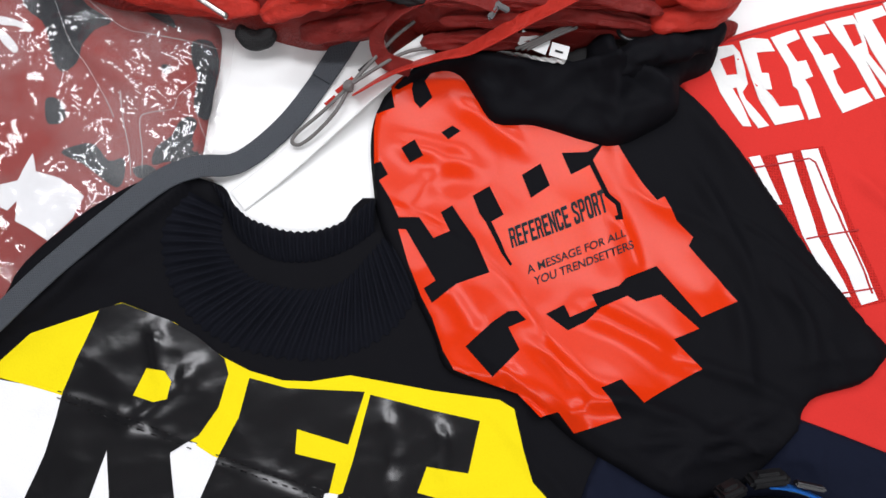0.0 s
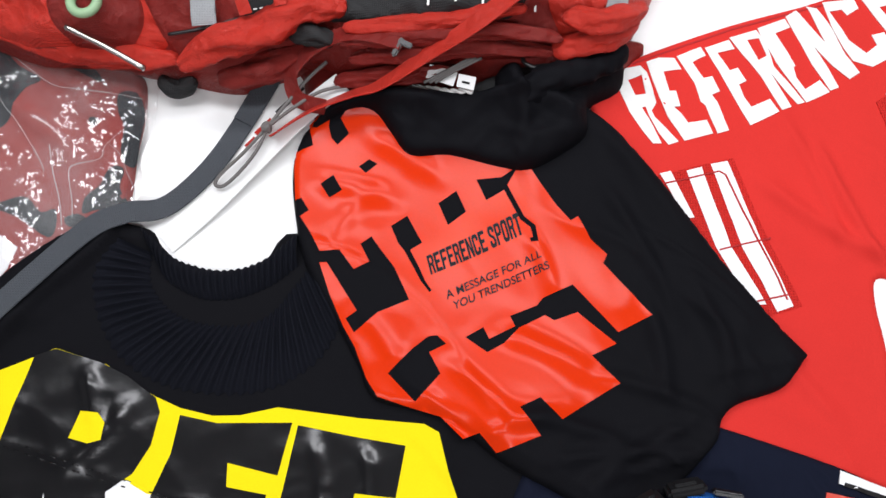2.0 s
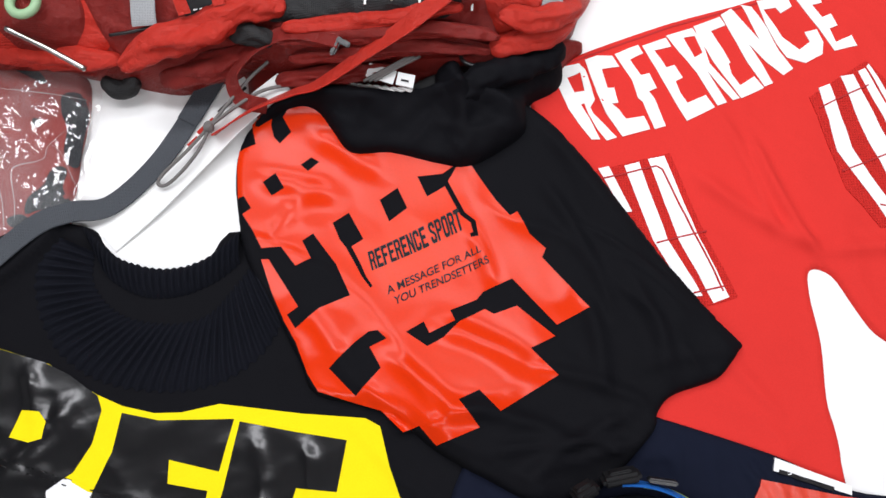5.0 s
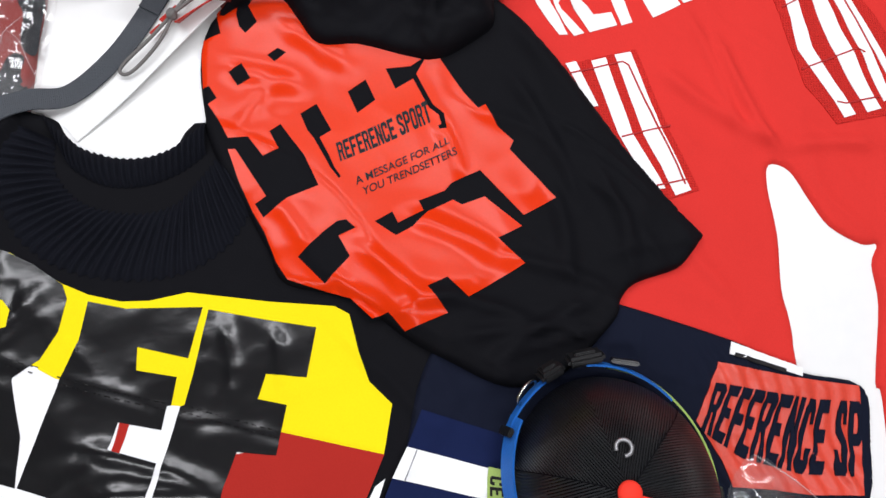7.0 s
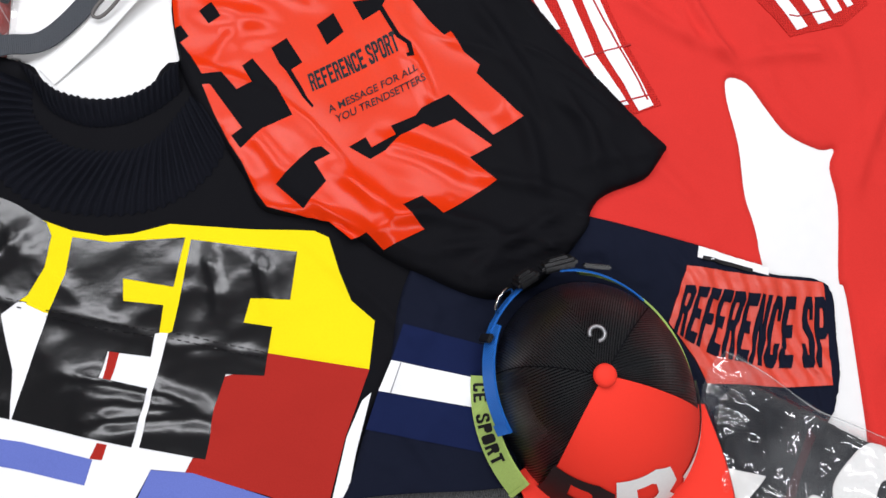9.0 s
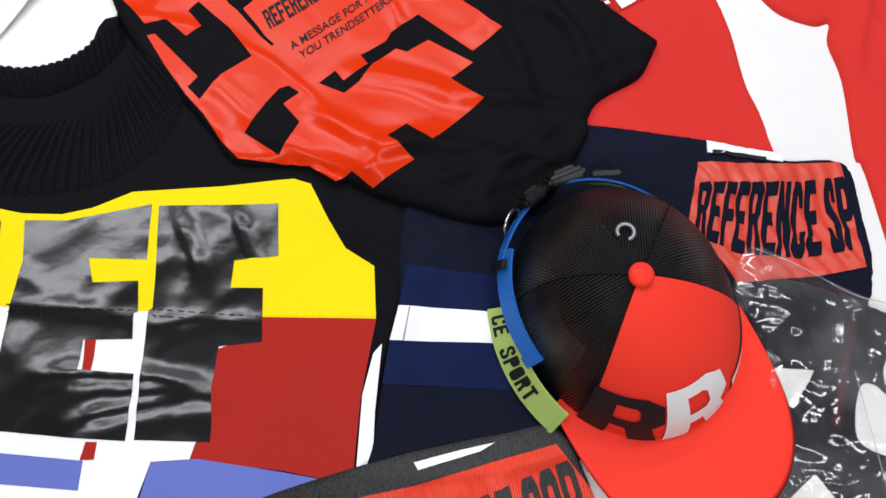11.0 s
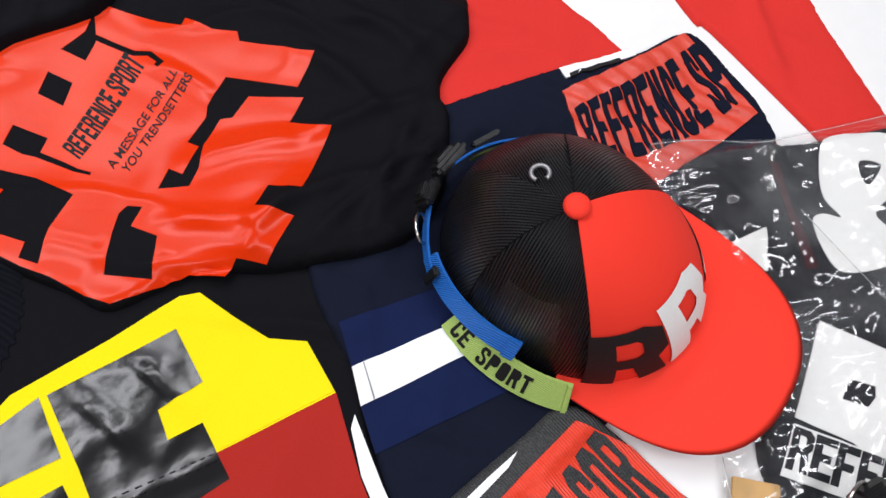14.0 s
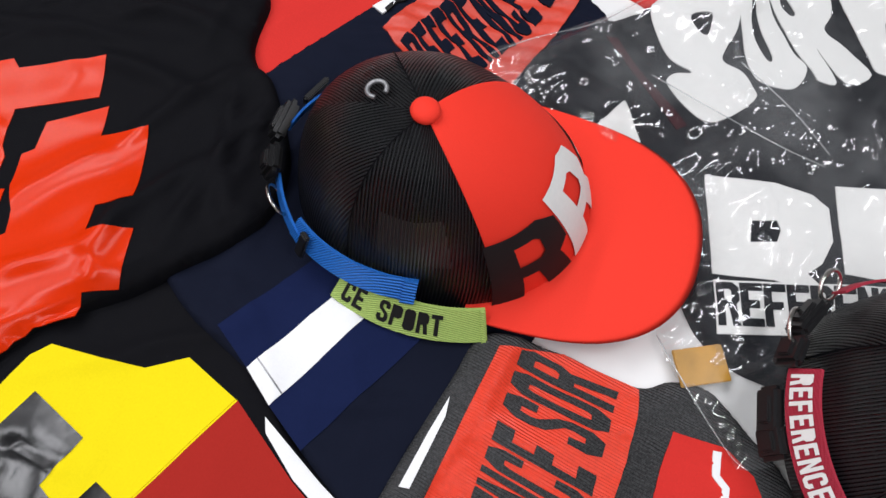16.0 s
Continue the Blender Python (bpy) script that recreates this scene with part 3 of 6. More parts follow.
def ribbon(name, pts, width, mat, parent=None, thick=0.0016, lift=0.002, tilt=0.0, label="", n=8):
    """A strap along a line. A point has x, y and, where it does not lie on what is below, z."""
    line = curve_pts([p if len(p) == 3 else (p[0], p[1], float(sample(TOP, p[0], p[1])) + lift) for p in pts], n, False)
    if all(len(p) == 2 for p in pts):
        zs = [float(sample(TOP, x, y)) + lift for x, y, _ in line]
        zs = [max(zs[max(i - 4, 0):i + 5]) for i in range(len(zs))]
        zs = [sum(zs[max(i - 6, 0):i + 7]) / len(zs[max(i - 6, 0):i + 7]) for i in range(len(zs))]
        line = [(x, y, z) for (x, y, _), z in zip(line, zs)]
    verts, faces = [], []
    k = len(line)
    for i, p in enumerate(line):
        q, r = line[max(i - 1, 0)], line[min(i + 1, k - 1)]
        t = (Vector(r) - Vector(q)).normalized()
        side = t.cross(Vector((0, 0, 1)))
        side = side.normalized() if side.length > 1e-6 else Vector((1, 0, 0))
        tl = tilt if not isinstance(tilt, (list, tuple)) else tilt[0] + (tilt[1] - tilt[0]) * i / (k - 1)
        side = Matrix.Rotation(radians(tl), 3, t) @ side
        nrm = side.cross(t).normalized()
        for s, h in ((-1, 0), (-0.94, 1), (0.94, 1), (1, 0), (0.94, -1), (-0.94, -1)):
            verts.append(Vector(p) + side * (s * width / 2) + nrm * (h * thick / 2))
    for i in range(k - 1):
        for j in range(6):
            a, b = i * 6 + j, i * 6 + (j + 1) % 6
            faces.append((a, b, b + 6, a + 6))
    faces += [tuple(range(5, -1, -1)), tuple(range((k - 1) * 6, k * 6))]
    faces = [f[::-1] for f in faces]
    return mesh_ob(name, [tuple(v) for v in verts], faces, mat, parent, smooth=False, label=label)


def tube(name, pts, r, mat, parent=None, closed=False, seg=8, n=6, label=""):
    line = [Vector(p) for p in curve_pts(pts, n, closed)]
    k = len(line)
    verts, faces = [], []
    for i, p in enumerate(line):
        q, w = (line[i - 1], line[(i + 1) % k]) if closed else (line[max(i - 1, 0)], line[min(i + 1, k - 1)])
        t = (w - q).normalized()
        up = Vector((0, 0, 1)) if abs(t.z) < 0.9 else Vector((1, 0, 0))
        s = t.cross(up).normalized()
        u = s.cross(t)
        for j in range(seg):
            a = 2 * math.pi * j / seg
            verts.append(tuple(p + s * (r * math.cos(a)) + u * (r * math.sin(a))))
    for i in range(k if closed else k - 1):
        for j in range(seg):
            a, b = i * seg + j, i * seg + (j + 1) % seg
            c, d = ((i + 1) % k) * seg + (j + 1) % seg, ((i + 1) % k) * seg + j
            faces.append((a, b, c, d))
    if not closed:
        faces += [tuple(range(seg))[::-1], tuple(range((k - 1) * seg, k * seg))]
    return mesh_ob(name, verts, faces, mat, parent, label=label)


def block(name, m, sx, sy, sz, mat, parent=None, bevel=0.0015, label=""):
    """A rounded block of a buckle, at the pose m."""
    bm = bmesh.new()
    bmesh.ops.create_cube(bm, size=1)
    bmesh.ops.scale(bm, vec=(sx, sy, sz), verts=bm.verts)
    bmesh.ops.bevel(bm, geom=bm.edges[:], offset=min(bevel, sx / 3, sy / 3, sz / 3), segments=2, affect="EDGES")
    bmesh.ops.transform(bm, matrix=m, verts=bm.verts)
    me = bpy.data.meshes.new(name)
    bm.to_mesh(me)
    bm.free()
    me.materials.append(mat)
    ob = new(name, me)
    ob.parent = parent
    if label:
        ob["label"] = label
    return ob


def film(name, outline, parent, mat, seed, lift=0.004, amp=0.007, label="clear crinkled plastic film"):
    """Loose crinkled film over what lies below."""
    lp = dense(curve_pts(outline, 3), 0.004)
    v, f, border = fill([lp], 0.004)
    x, y = np.array([p[0] for p in v]), np.array([p[1] for p in v])
    base = sample(np.maximum(TOP, blur(TOP, 0.012)), x, y)
    a = fbm(x, y, 0.05, seed, 1.6, 35)
    b = fbm(x, y, 0.022, seed + 3, 2.2, -30)
    c = fbm(x, y, 0.011, seed + 6, 1.5, 70)
    crease = (1 - np.abs(a)) ** 5 * 0.9 + (1 - np.abs(b)) ** 6 * 0.6 + (1 - np.abs(c)) ** 4 * 0.22
    d = edge_dist(lp, x, y)
    z = base + lift + amp * crease * np.clip(d / 0.01, 0.15, 1)
    return mesh_ob(name, list(zip(x.tolist(), y.tolist(), z.tolist())), f, mat, parent, label=label)


# ---- red trousers ----
pants = thing("sports_trousers", "red jersey sports trousers with large white letters and striped patches", "trousers")
PANTS = [(0.1482, 0.3640), (0.1932, 0.3893), (0.2901, 0.4235), (0.3824, 0.4486), (0.4358, 0.4766), (0.5041, 0.4959), (0.5449, 0.4515), (0.5928, 0.3225), (0.6162, 0.1981), (0.5825, -0.0515), (0.5656, -0.1097), (0.5355, -0.2111), (0.5181, -0.2585), (0.4711, -0.2185), (0.4740, -0.1663), (0.4779, -0.0467), (0.4737, -0.0295), (0.4858, 0.0385), (0.4844, 0.0764), (0.4919, 0.0948), (0.4772, 0.0958), (0.4493, 0.1131), (0.4333, 0.1386), (0.4174, 0.1671), (0.3988, 0.1732), (0.3952, 0.1507), (0.3994, 0.1062), (0.3975, 0.0574), (0.4014, 0.0306), (0.4025, 0.0042), (0.3960, -0.0450), (0.3038, -0.0314), (0.2405, 0.0192), (0.2015, 0.2058)]
_, pants_f = cloth("fabric", PANTS, 0.004, M["red"], pants, wrinkle=0.0016, wl=0.07, stretch=2.2, angle=-60, seed=3, crease=0.0030, cl=0.08,
                   folds=[(0.41, 0.19, 0.30, 0.27, 0.008, 0.0057), (0.405, 0.185, 0.36, 0.30, 0.006, 0.0066), (0.42, 0.19, 0.50, 0.19, 0.007, 0.0057), (0.35, 0.05, 0.30, 0.12, 0.008, 0.0038),
                          (0.33, 0.33, 0.37, 0.20, 0.006, 0.0038), (0.50, 0.05, 0.55, 0.14, 0.008, 0.0057), (0.49, -0.12, 0.55, -0.02, 0.008, 0.0057), (0.24, 0.32, 0.20, 0.38, 0.004, 0.0038)])
decal("waist_seam", [[(0.1914, 0.3838), (0.2921, 0.4190), (0.3826, 0.4432), (0.4360, 0.4712), (0.4361, 0.4694), (0.3827, 0.4414), (0.2922, 0.4172), (0.1913, 0.3820)]], pants_f, 0.0006, M["stitch_red"], pants)
decal("letter", [[(0.1775, 0.3684), (0.1880, 0.3794), (0.2016, 0.3817), (0.2072, 0.3748), (0.2127, 0.3509), (0.2146, 0.3443), (0.2099, 0.3366), (0.2123, 0.3301), (0.2232, 0.3168), (0.2325, 0.3051), (0.2228, 0.3023), (0.2147, 0.3145), (0.2075, 0.3302), (0.2047, 0.3412), (0.2010, 0.3403), (0.2093, 0.3224), (0.2167, 0.3038), (0.2087, 0.3038), (0.1994, 0.3176), (0.1887, 0.3360), (0.1816, 0.3571)], [(0.1897, 0.3680), (0.2021, 0.3718), (0.2056, 0.3537), (0.1959, 0.3527)]], pants_f, 0.0009, M["white_print"], pants)
decal("letter", [[(0.2079, 0.3855), (0.2192, 0.3891), (0.2343, 0.3888), (0.2402, 0.3769), (0.2230, 0.3748), (0.2275, 0.3556), (0.2336, 0.3554), (0.2366, 0.3402), (0.2303, 0.3393), (0.2365, 0.3332), (0.2424, 0.3234), (0.2598, 0.3260), (0.2646, 0.3125), (0.2378, 0.3057), (0.2243, 0.3297), (0.2163, 0.3507)]], pants_f, 0.0009, M["white_print"], pants)
decal("letter", [[(0.2369, 0.3904), (0.2604, 0.3998), (0.2645, 0.3910), (0.2510, 0.3840), (0.2600, 0.3672), (0.2681, 0.3688), (0.2744, 0.3541), (0.2664, 0.3504), (0.2711, 0.3437), (0.2795, 0.3151), (0.2688, 0.3124), (0.2599, 0.3402), (0.2555, 0.3442), (0.2511, 0.3627)]], pants_f, 0.0009, M["white_print"], pants)
decal("letter", [[(0.2645, 0.3991), (0.2880, 0.4069), (0.2924, 0.3973), (0.2758, 0.3938), (0.2857, 0.3753), (0.2936, 0.3777), (0.3003, 0.3643), (0.2932, 0.3608), (0.2967, 0.3481), (0.3024, 0.3381), (0.3203, 0.3453), (0.3273, 0.3323), (0.2997, 0.3196), (0.2881, 0.3458), (0.2762, 0.3725)]], pants_f, 0.0009, M["white_print"], pants)
decal("letter", [[(0.2887, 0.4091), (0.3146, 0.4163), (0.3228, 0.4016), (0.3261, 0.3867), (0.3276, 0.3787), (0.3526, 0.3416), (0.3460, 0.3400), (0.3367, 0.3520), (0.3235, 0.3717), (0.3398, 0.3376), (0.3303, 0.3340), (0.3144, 0.3685), (0.2998, 0.3903)], [(0.3050, 0.4063), (0.3162, 0.4078), (0.3220, 0.3896), (0.3138, 0.3850)]], pants_f, 0.0009, M["white_print"], pants)
decal("letter", [[(0.3161, 0.4181), (0.3429, 0.4278), (0.3475, 0.4189), (0.3326, 0.4129), (0.3415, 0.3943), (0.3482, 0.3793), (0.3464, 0.3781), (0.3480, 0.3674), (0.3550, 0.3554), (0.3693, 0.3641), (0.3773, 0.3520), (0.3541, 0.3416), (0.3425, 0.3610), (0.3305, 0.3826), (0.3188, 0.4091)]], pants_f, 0.0009, M["white_print"], pants)
decal("letter", [[(0.3441, 0.4300), (0.3549, 0.4365), (0.3790, 0.4032), (0.3803, 0.4004), (0.3652, 0.4405), (0.3747, 0.4379), (0.3876, 0.4142), (0.3966, 0.3897), (0.4073, 0.3707), (0.3973, 0.3644), (0.3830, 0.3781), (0.3675, 0.3987), (0.3781, 0.3770), (0.3862, 0.3562), (0.3780, 0.3533), (0.3640, 0.3801)]], pants_f, 0.0009, M["white_print"], pants)
decal("letter", [[(0.3812, 0.4446), (0.4116, 0.4476), (0.4152, 0.4378), (0.4032, 0.4306), (0.3991, 0.4370), (0.3866, 0.4347), (0.3932, 0.4195), (0.4009, 0.4043), (0.4160, 0.3903), (0.4267, 0.3980), (0.4234, 0.4089), (0.4359, 0.4119), (0.4399, 0.3975), (0.4368, 0.3843), (0.4200, 0.3761), (0.4029, 0.3828), (0.3952, 0.3977), (0.3859, 0.4197)]], pants_f, 0.0009, M["white_print"], pants)
decal("letter", [[(0.4179, 0.4488), (0.4429, 0.4520), (0.4450, 0.4409), (0.4348, 0.4385), (0.4426, 0.4245), (0.4517, 0.4283), (0.4557, 0.4145), (0.4481, 0.4121), (0.4519, 0.3971), (0.4673, 0.4033), (0.4717, 0.3924), (0.4493, 0.3878), (0.4384, 0.4124)]], pants_f, 0.0009, M["white_print"], pants)
patch_a = decal("striped_patch", [[(0.2026, 0.2702), (0.2808, 0.2879), (0.3046, 0.2085), (0.3292, 0.1497), (0.2894, 0.1388), (0.2473, 0.1889)]], pants_f, 0.0009, M["red_chain"], pants)
for st in ([(0.2368, 0.2761), (0.2505, 0.2791), (0.2699, 0.2044), (0.2971, 0.1515), (0.2841, 0.1505), (0.2570, 0.2043)],
           [(0.2593, 0.2820), (0.2750, 0.2850), (0.2987, 0.2055), (0.3212, 0.1497), (0.3063, 0.1448), (0.2798, 0.2035)],
           [(0.2123, 0.2740), (0.2221, 0.2760), (0.2406, 0.2318), (0.2327, 0.2308)]):
    decal("stripe", [st], pants_f, 0.0016, M["white_cloth"], patch_a, "off-white stripe")
for st in ([(0.2105, 0.2637), (0.2663, 0.2755), (0.2723, 0.2718), (0.2956, 0.2094), (0.3170, 0.1555), (0.3155, 0.1550), (0.2941, 0.2084), (0.2709, 0.2709), (0.2663, 0.2741), (0.2105, 0.2622)],
           [(0.2600, 0.2019), (0.3065, 0.2118), (0.3065, 0.2104), (0.2600, 0.2005)], [(0.2890, 0.1549), (0.3189, 0.1608), (0.3189, 0.1594), (0.2890, 0.1534)]):
    decal("seam", [st], pants_f, 0.0021, M["stitch_red"], patch_a)
patch_b = decal("striped_patch", [[(0.4191, 0.3409), (0.4779, 0.3761), (0.5166, 0.3216), (0.5524, 0.2402), (0.5212, 0.2188), (0.4660, 0.2097), (0.4401, 0.2488)]], pants_f, 0.0009, M["red_chain"], pants)
for st in ([(0.4286, 0.3494), (0.4384, 0.3524), (0.4513, 0.2879), (0.4838, 0.2185), (0.4728, 0.2155), (0.4374, 0.2858)], [(0.4499, 0.3599), (0.4627, 0.3620), (0.4815, 0.3042), (0.5108, 0.2245), (0.4958, 0.2205), (0.4659, 0.2965)],
           [(0.4676, 0.3648), (0.4744, 0.3677), (0.5041, 0.2922), (0.5244, 0.2352), (0.5154, 0.2322), (0.4908, 0.2987)], [(0.4762, 0.3696), (0.4791, 0.3724), (0.5155, 0.2867), (0.5362, 0.2401), (0.5303, 0.2381), (0.5084, 0.2866)]):
    decal("stripe", [st], pants_f, 0.0016, M["white_cloth"], patch_b, "off-white stripe")
for st in ([(0.4265, 0.3298), (0.4635, 0.3462), (0.4752, 0.3510), (0.4752, 0.3496), (0.4636, 0.3448), (0.4266, 0.3284)], [(0.4383, 0.2659), (0.4944, 0.2855), (0.5017, 0.2808), (0.4998, 0.2798), (0.4945, 0.2841), (0.4384, 0.2645)],
           [(0.4670, 0.2318), (0.4751, 0.2299), (0.5121, 0.2380), (0.5122, 0.2365), (0.4752, 0.2285), (0.4671, 0.2304)]):
    decal("seam", [st], pants_f, 0.0021, M["stitch_red"], patch_b)

# ---- bagged camouflage garment ----
bag_l = thing("bagged_camouflage_shirt", "brick-red and charcoal camouflage shirt in a crinkled clear plastic bag", "bagged shirt")
BAG_L = [(-0.6498, 0.4563), (-0.4891, 0.4239), (-0.4260, 0.4154), (-0.3410, 0.3966), (-0.2783, 0.3860), (-0.2675, 0.3505), (-0.2729, 0.3018), (-0.2754, 0.2599), (-0.2844, 0.2165), (-0.3410, 0.1651), (-0.3925, 0.1085), (-0.4990, 0.0517), (-0.6662, 0.0523)]
_, bl_f = cloth("folded_shirt", BAG_L, 0.010, M["camo_red"], bag_l, wrinkle=0.003, wl=0.05, stretch=1.8, angle=-55, seed=9,
                folds=[(-0.40, 0.36, -0.33, 0.30, 0.012, 0.006), (-0.42, 0.22, -0.36, 0.28, 0.010, 0.005), (-0.35, 0.40, -0.31, 0.33, 0.010, 0.005)])


def blob(cx, cy, rx, ry, seed, rot=0.0, n=15):
    rnd = random.Random(seed)
    out = []
    for i in range(n):
        a = 2 * math.pi * i / n
        r = 0.72 + 0.45 * rnd.random()
        x, y = rx * r * math.cos(a), ry * r * math.sin(a)
        c, s = math.cos(rot), math.sin(rot)
        out.append((cx + x * c - y * s, cy + x * s + y * c))
    return out


CAMO = [[(-0.454, 0.409), (-0.43, 0.404), (-0.41, 0.411), (-0.39, 0.392), (-0.367, 0.377), (-0.381, 0.368), (-0.389, 0.349), (-0.393, 0.337), (-0.406, 0.327), (-0.417, 0.342), (-0.422, 0.359), (-0.43, 0.375), (-0.445, 0.386)],
        [(-0.291, 0.36), (-0.274, 0.361), (-0.268, 0.345), (-0.268, 0.314), (-0.270, 0.29), (-0.28, 0.29), (-0.285, 0.305), (-0.283, 0.326), (-0.29, 0.341)],
        [(-0.288, 0.289), (-0.28, 0.284), (-0.283, 0.268), (-0.276, 0.254), (-0.276, 0.244), (-0.288, 0.239), (-0.301, 0.247), (-0.316, 0.244), (-0.314, 0.259), (-0.301, 0.271), (-0.296, 0.283)],
        [(-0.395, 0.25), (-0.383, 0.257), (-0.368, 0.26), (-0.355, 0.246), (-0.342, 0.249), (-0.34, 0.231), (-0.346, 0.222), (-0.365, 0.234), (-0.377, 0.242)],
        [(-0.333, 0.24), (-0.321, 0.244), (-0.311, 0.238), (-0.314, 0.232), (-0.328, 0.232)],
        [(-0.416, 0.301), (-0.406, 0.301), (-0.397, 0.289), (-0.4, 0.279), (-0.412, 0.278), (-0.416, 0.289)],
        [(-0.316, 0.336), (-0.308, 0.335), (-0.309, 0.328), (-0.315, 0.329)],
        [(-0.365, 0.412), (-0.34, 0.4), (-0.315, 0.385), (-0.308, 0.372), (-0.333, 0.384), (-0.352, 0.396)],
        blob(-0.50, 0.31, 0.03, 0.02, 7, 0.5)]
for q in CAMO:
    decal("dark_patch", [curve_pts(q, 3)], bl_f, 0.0005, M["camo_dark"], bag_l, "charcoal camouflage patch")
decal("white_patch", [[(-0.422, 0.25), (-0.414, 0.232), (-0.394, 0.228), (-0.372, 0.213), (-0.379, 0.193), (-0.398, 0.172), (-0.417, 0.183), (-0.428, 0.188), (-0.429, 0.206), (-0.436, 0.197), (-0.448, 0.202), (-0.445, 0.22), (-0.43, 0.224), (-0.427, 0.235)]],
      bl_f, 0.0006, M["white_cloth"], bag_l, "white printed patch")
decal("white_curl", [curve_pts([(-0.467, 0.377), (-0.449, 0.373), (-0.436, 0.367), (-0.44, 0.363), (-0.451, 0.368), (-0.466, 0.369)], 3)], bl_f, 0.0006, M["white_cloth"], bag_l, "white printed curl")
decal("white_curl", [curve_pts([(-0.462, 0.363), (-0.447, 0.348), (-0.45, 0.342), (-0.464, 0.355)], 3)], bl_f, 0.0006, M["white_cloth"], bag_l, "white printed curl")
FILM_L = [(-0.6658, 0.4729), (-0.4882, 0.4377), (-0.4253, 0.4276), (-0.3404, 0.4080), (-0.2667, 0.4004), (-0.2555, 0.3507), (-0.2618, 0.3020), (-0.2673, 0.2508), (-0.2772, 0.2073), (-0.3411, 0.1604), (-0.3927, 0.1038), (-0.4996, 0.0421), (-0.6854, 0.0429)]
film("plastic_bag", FILM_L, bag_l, M["film_loose"], 4, amp=0.0035)
# tight folds in the film: milky tubes whose whiteness stands in for glints
for q in ([(-0.423, 0.405), (-0.414, 0.386), (-0.398, 0.352), (-0.381, 0.331), (-0.36, 0.299), (-0.352, 0.284)], [(-0.405, 0.409), (-0.382, 0.39), (-0.353, 0.369), (-0.324, 0.361), (-0.291, 0.357), (-0.268, 0.355)],
          [(-0.266, 0.355), (-0.266, 0.332), (-0.270, 0.292), (-0.271, 0.277)], [(-0.281, 0.322), (-0.297, 0.306), (-0.301, 0.294), (-0.324, 0.288), (-0.328, 0.279), (-0.324, 0.255), (-0.323, 0.239)],
          [(-0.294, 0.308), (-0.283, 0.298), (-0.276, 0.28), (-0.271, 0.265), (-0.276, 0.254)], [(-0.348, 0.308), (-0.343, 0.281), (-0.336, 0.255), (-0.332, 0.232)]):
    tube("film_fold_glint", [(x, y, float(sample(TOP, x, y)) + 0.0062 + 0.0008 * math.sin(i * 2.1)) for i, (x, y) in enumerate(q)], 0.0004, M["film_fold_glint"], bag_l, n=4, seg=6)
TOP = np.maximum(TOP, np.where(inside(BAG_L, GX, GY), TOP + 0.007, 0))

# ---- sweater ----
sweater = thing("sweater", "black ribbed-collar sweater with glossy letters and yellow, white, red panels", "sweater")
SWEATER = [(-0.5119, 0.0209), (-0.4562, 0.0738), (-0.4252, 0.1147), (-0.4148, 0.1450), (-0.3815, 0.1836), (-0.3316, 0.2221), (-0.2916, 0.2362), (-0.2562, 0.2300), (-0.2438, 0.2134), (-0.2237, 0.1976), (-0.1869, 0.1899), (-0.1514, 0.1971), (-0.1162, 0.2246),
           (-0.0003, 0.1571), (0.0873, 0.0041), (0.1018, -0.0369), (0.0646, -0.0869), (0.0382, -0.1067), (0.0216, -0.1476), (0.0096, -0.1993), (-0.0138, -0.2828), (-0.2262, -0.3197), (-0.4906, -0.2913), (-0.5516, -0.0997)]
_, sw_f = cloth("body", SWEATER, 0.005, M["black_knit"], sweater, wrinkle=0.0016, wl=0.07, stretch=1.5, angle=20, seed=12, crease=0.0014, cl=0.07,
                folds=[(-0.383, 0.043, -0.263, 0.005, 0.0060, 0.0012), (-0.263, 0.005, -0.134, -0.040, 0.0060, 0.0012), (-0.134, -0.040, -0.04, -0.063, 0.0060, 0.0012),
                       (-0.30, 0.10, -0.29, 0.05, 0.007, 0.0035), (-0.26, 0.07, -0.31, 0.02, 0.008, 0.003), (-0.10, 0.04, -0.09, -0.02, 0.007, 0.003), (-0.055, 0.03, -0.05, -0.02, 0.006, 0.003),
                       (-0.22, -0.06, -0.10, -0.10, 0.009, 0.004), (-0.20, -0.10, -0.09, -0.11, 0.008, 0.003), (-0.36, 0.09, -0.39, 0.02, 0.008, 0.002),
                       (-0.42, 0.13, -0.34, 0.15, 0.008, 0.002), (0.03, 0.0, 0.07, -0.05, 0.006, 0.003), (-0.02, 0.05, 0.03, -0.01, 0.006, 0.002)])
ribbed_band("front_collar", [(-0.2516, 0.2068), (-0.2502, 0.1759), (-0.2248, 0.1476), (-0.1821, 0.1373), (-0.1454, 0.1441), (-0.1206, 0.1699), (-0.1036, 0.1936)],
            [(-0.2784, 0.2187), (-0.2978, 0.1878), (-0.2940, 0.1502), (-0.2711, 0.1141), (-0.2319, 0.0902), (-0.1821, 0.0815), (-0.1374, 0.0863), (-0.0989, 0.1096), (-0.0758, 0.1462)], 36, sw_f, 0.003, 0.0062, M["black_rib"], sweater)
ribbed_band("back_collar", [(-0.2480, 0.2040), (-0.2348, 0.1816), (-0.2031, 0.1648), (-0.1696, 0.1649), (-0.1405, 0.1764), (-0.1180, 0.1936)],
            [(-0.2618, 0.2304), (-0.2420, 0.2106), (-0.2237, 0.1976), (-0.1870, 0.1889), (-0.1514, 0.1971), (-0.1181, 0.2232)], 26, sw_f, 0.003, 0.0058, M["black_rib"], sweater)
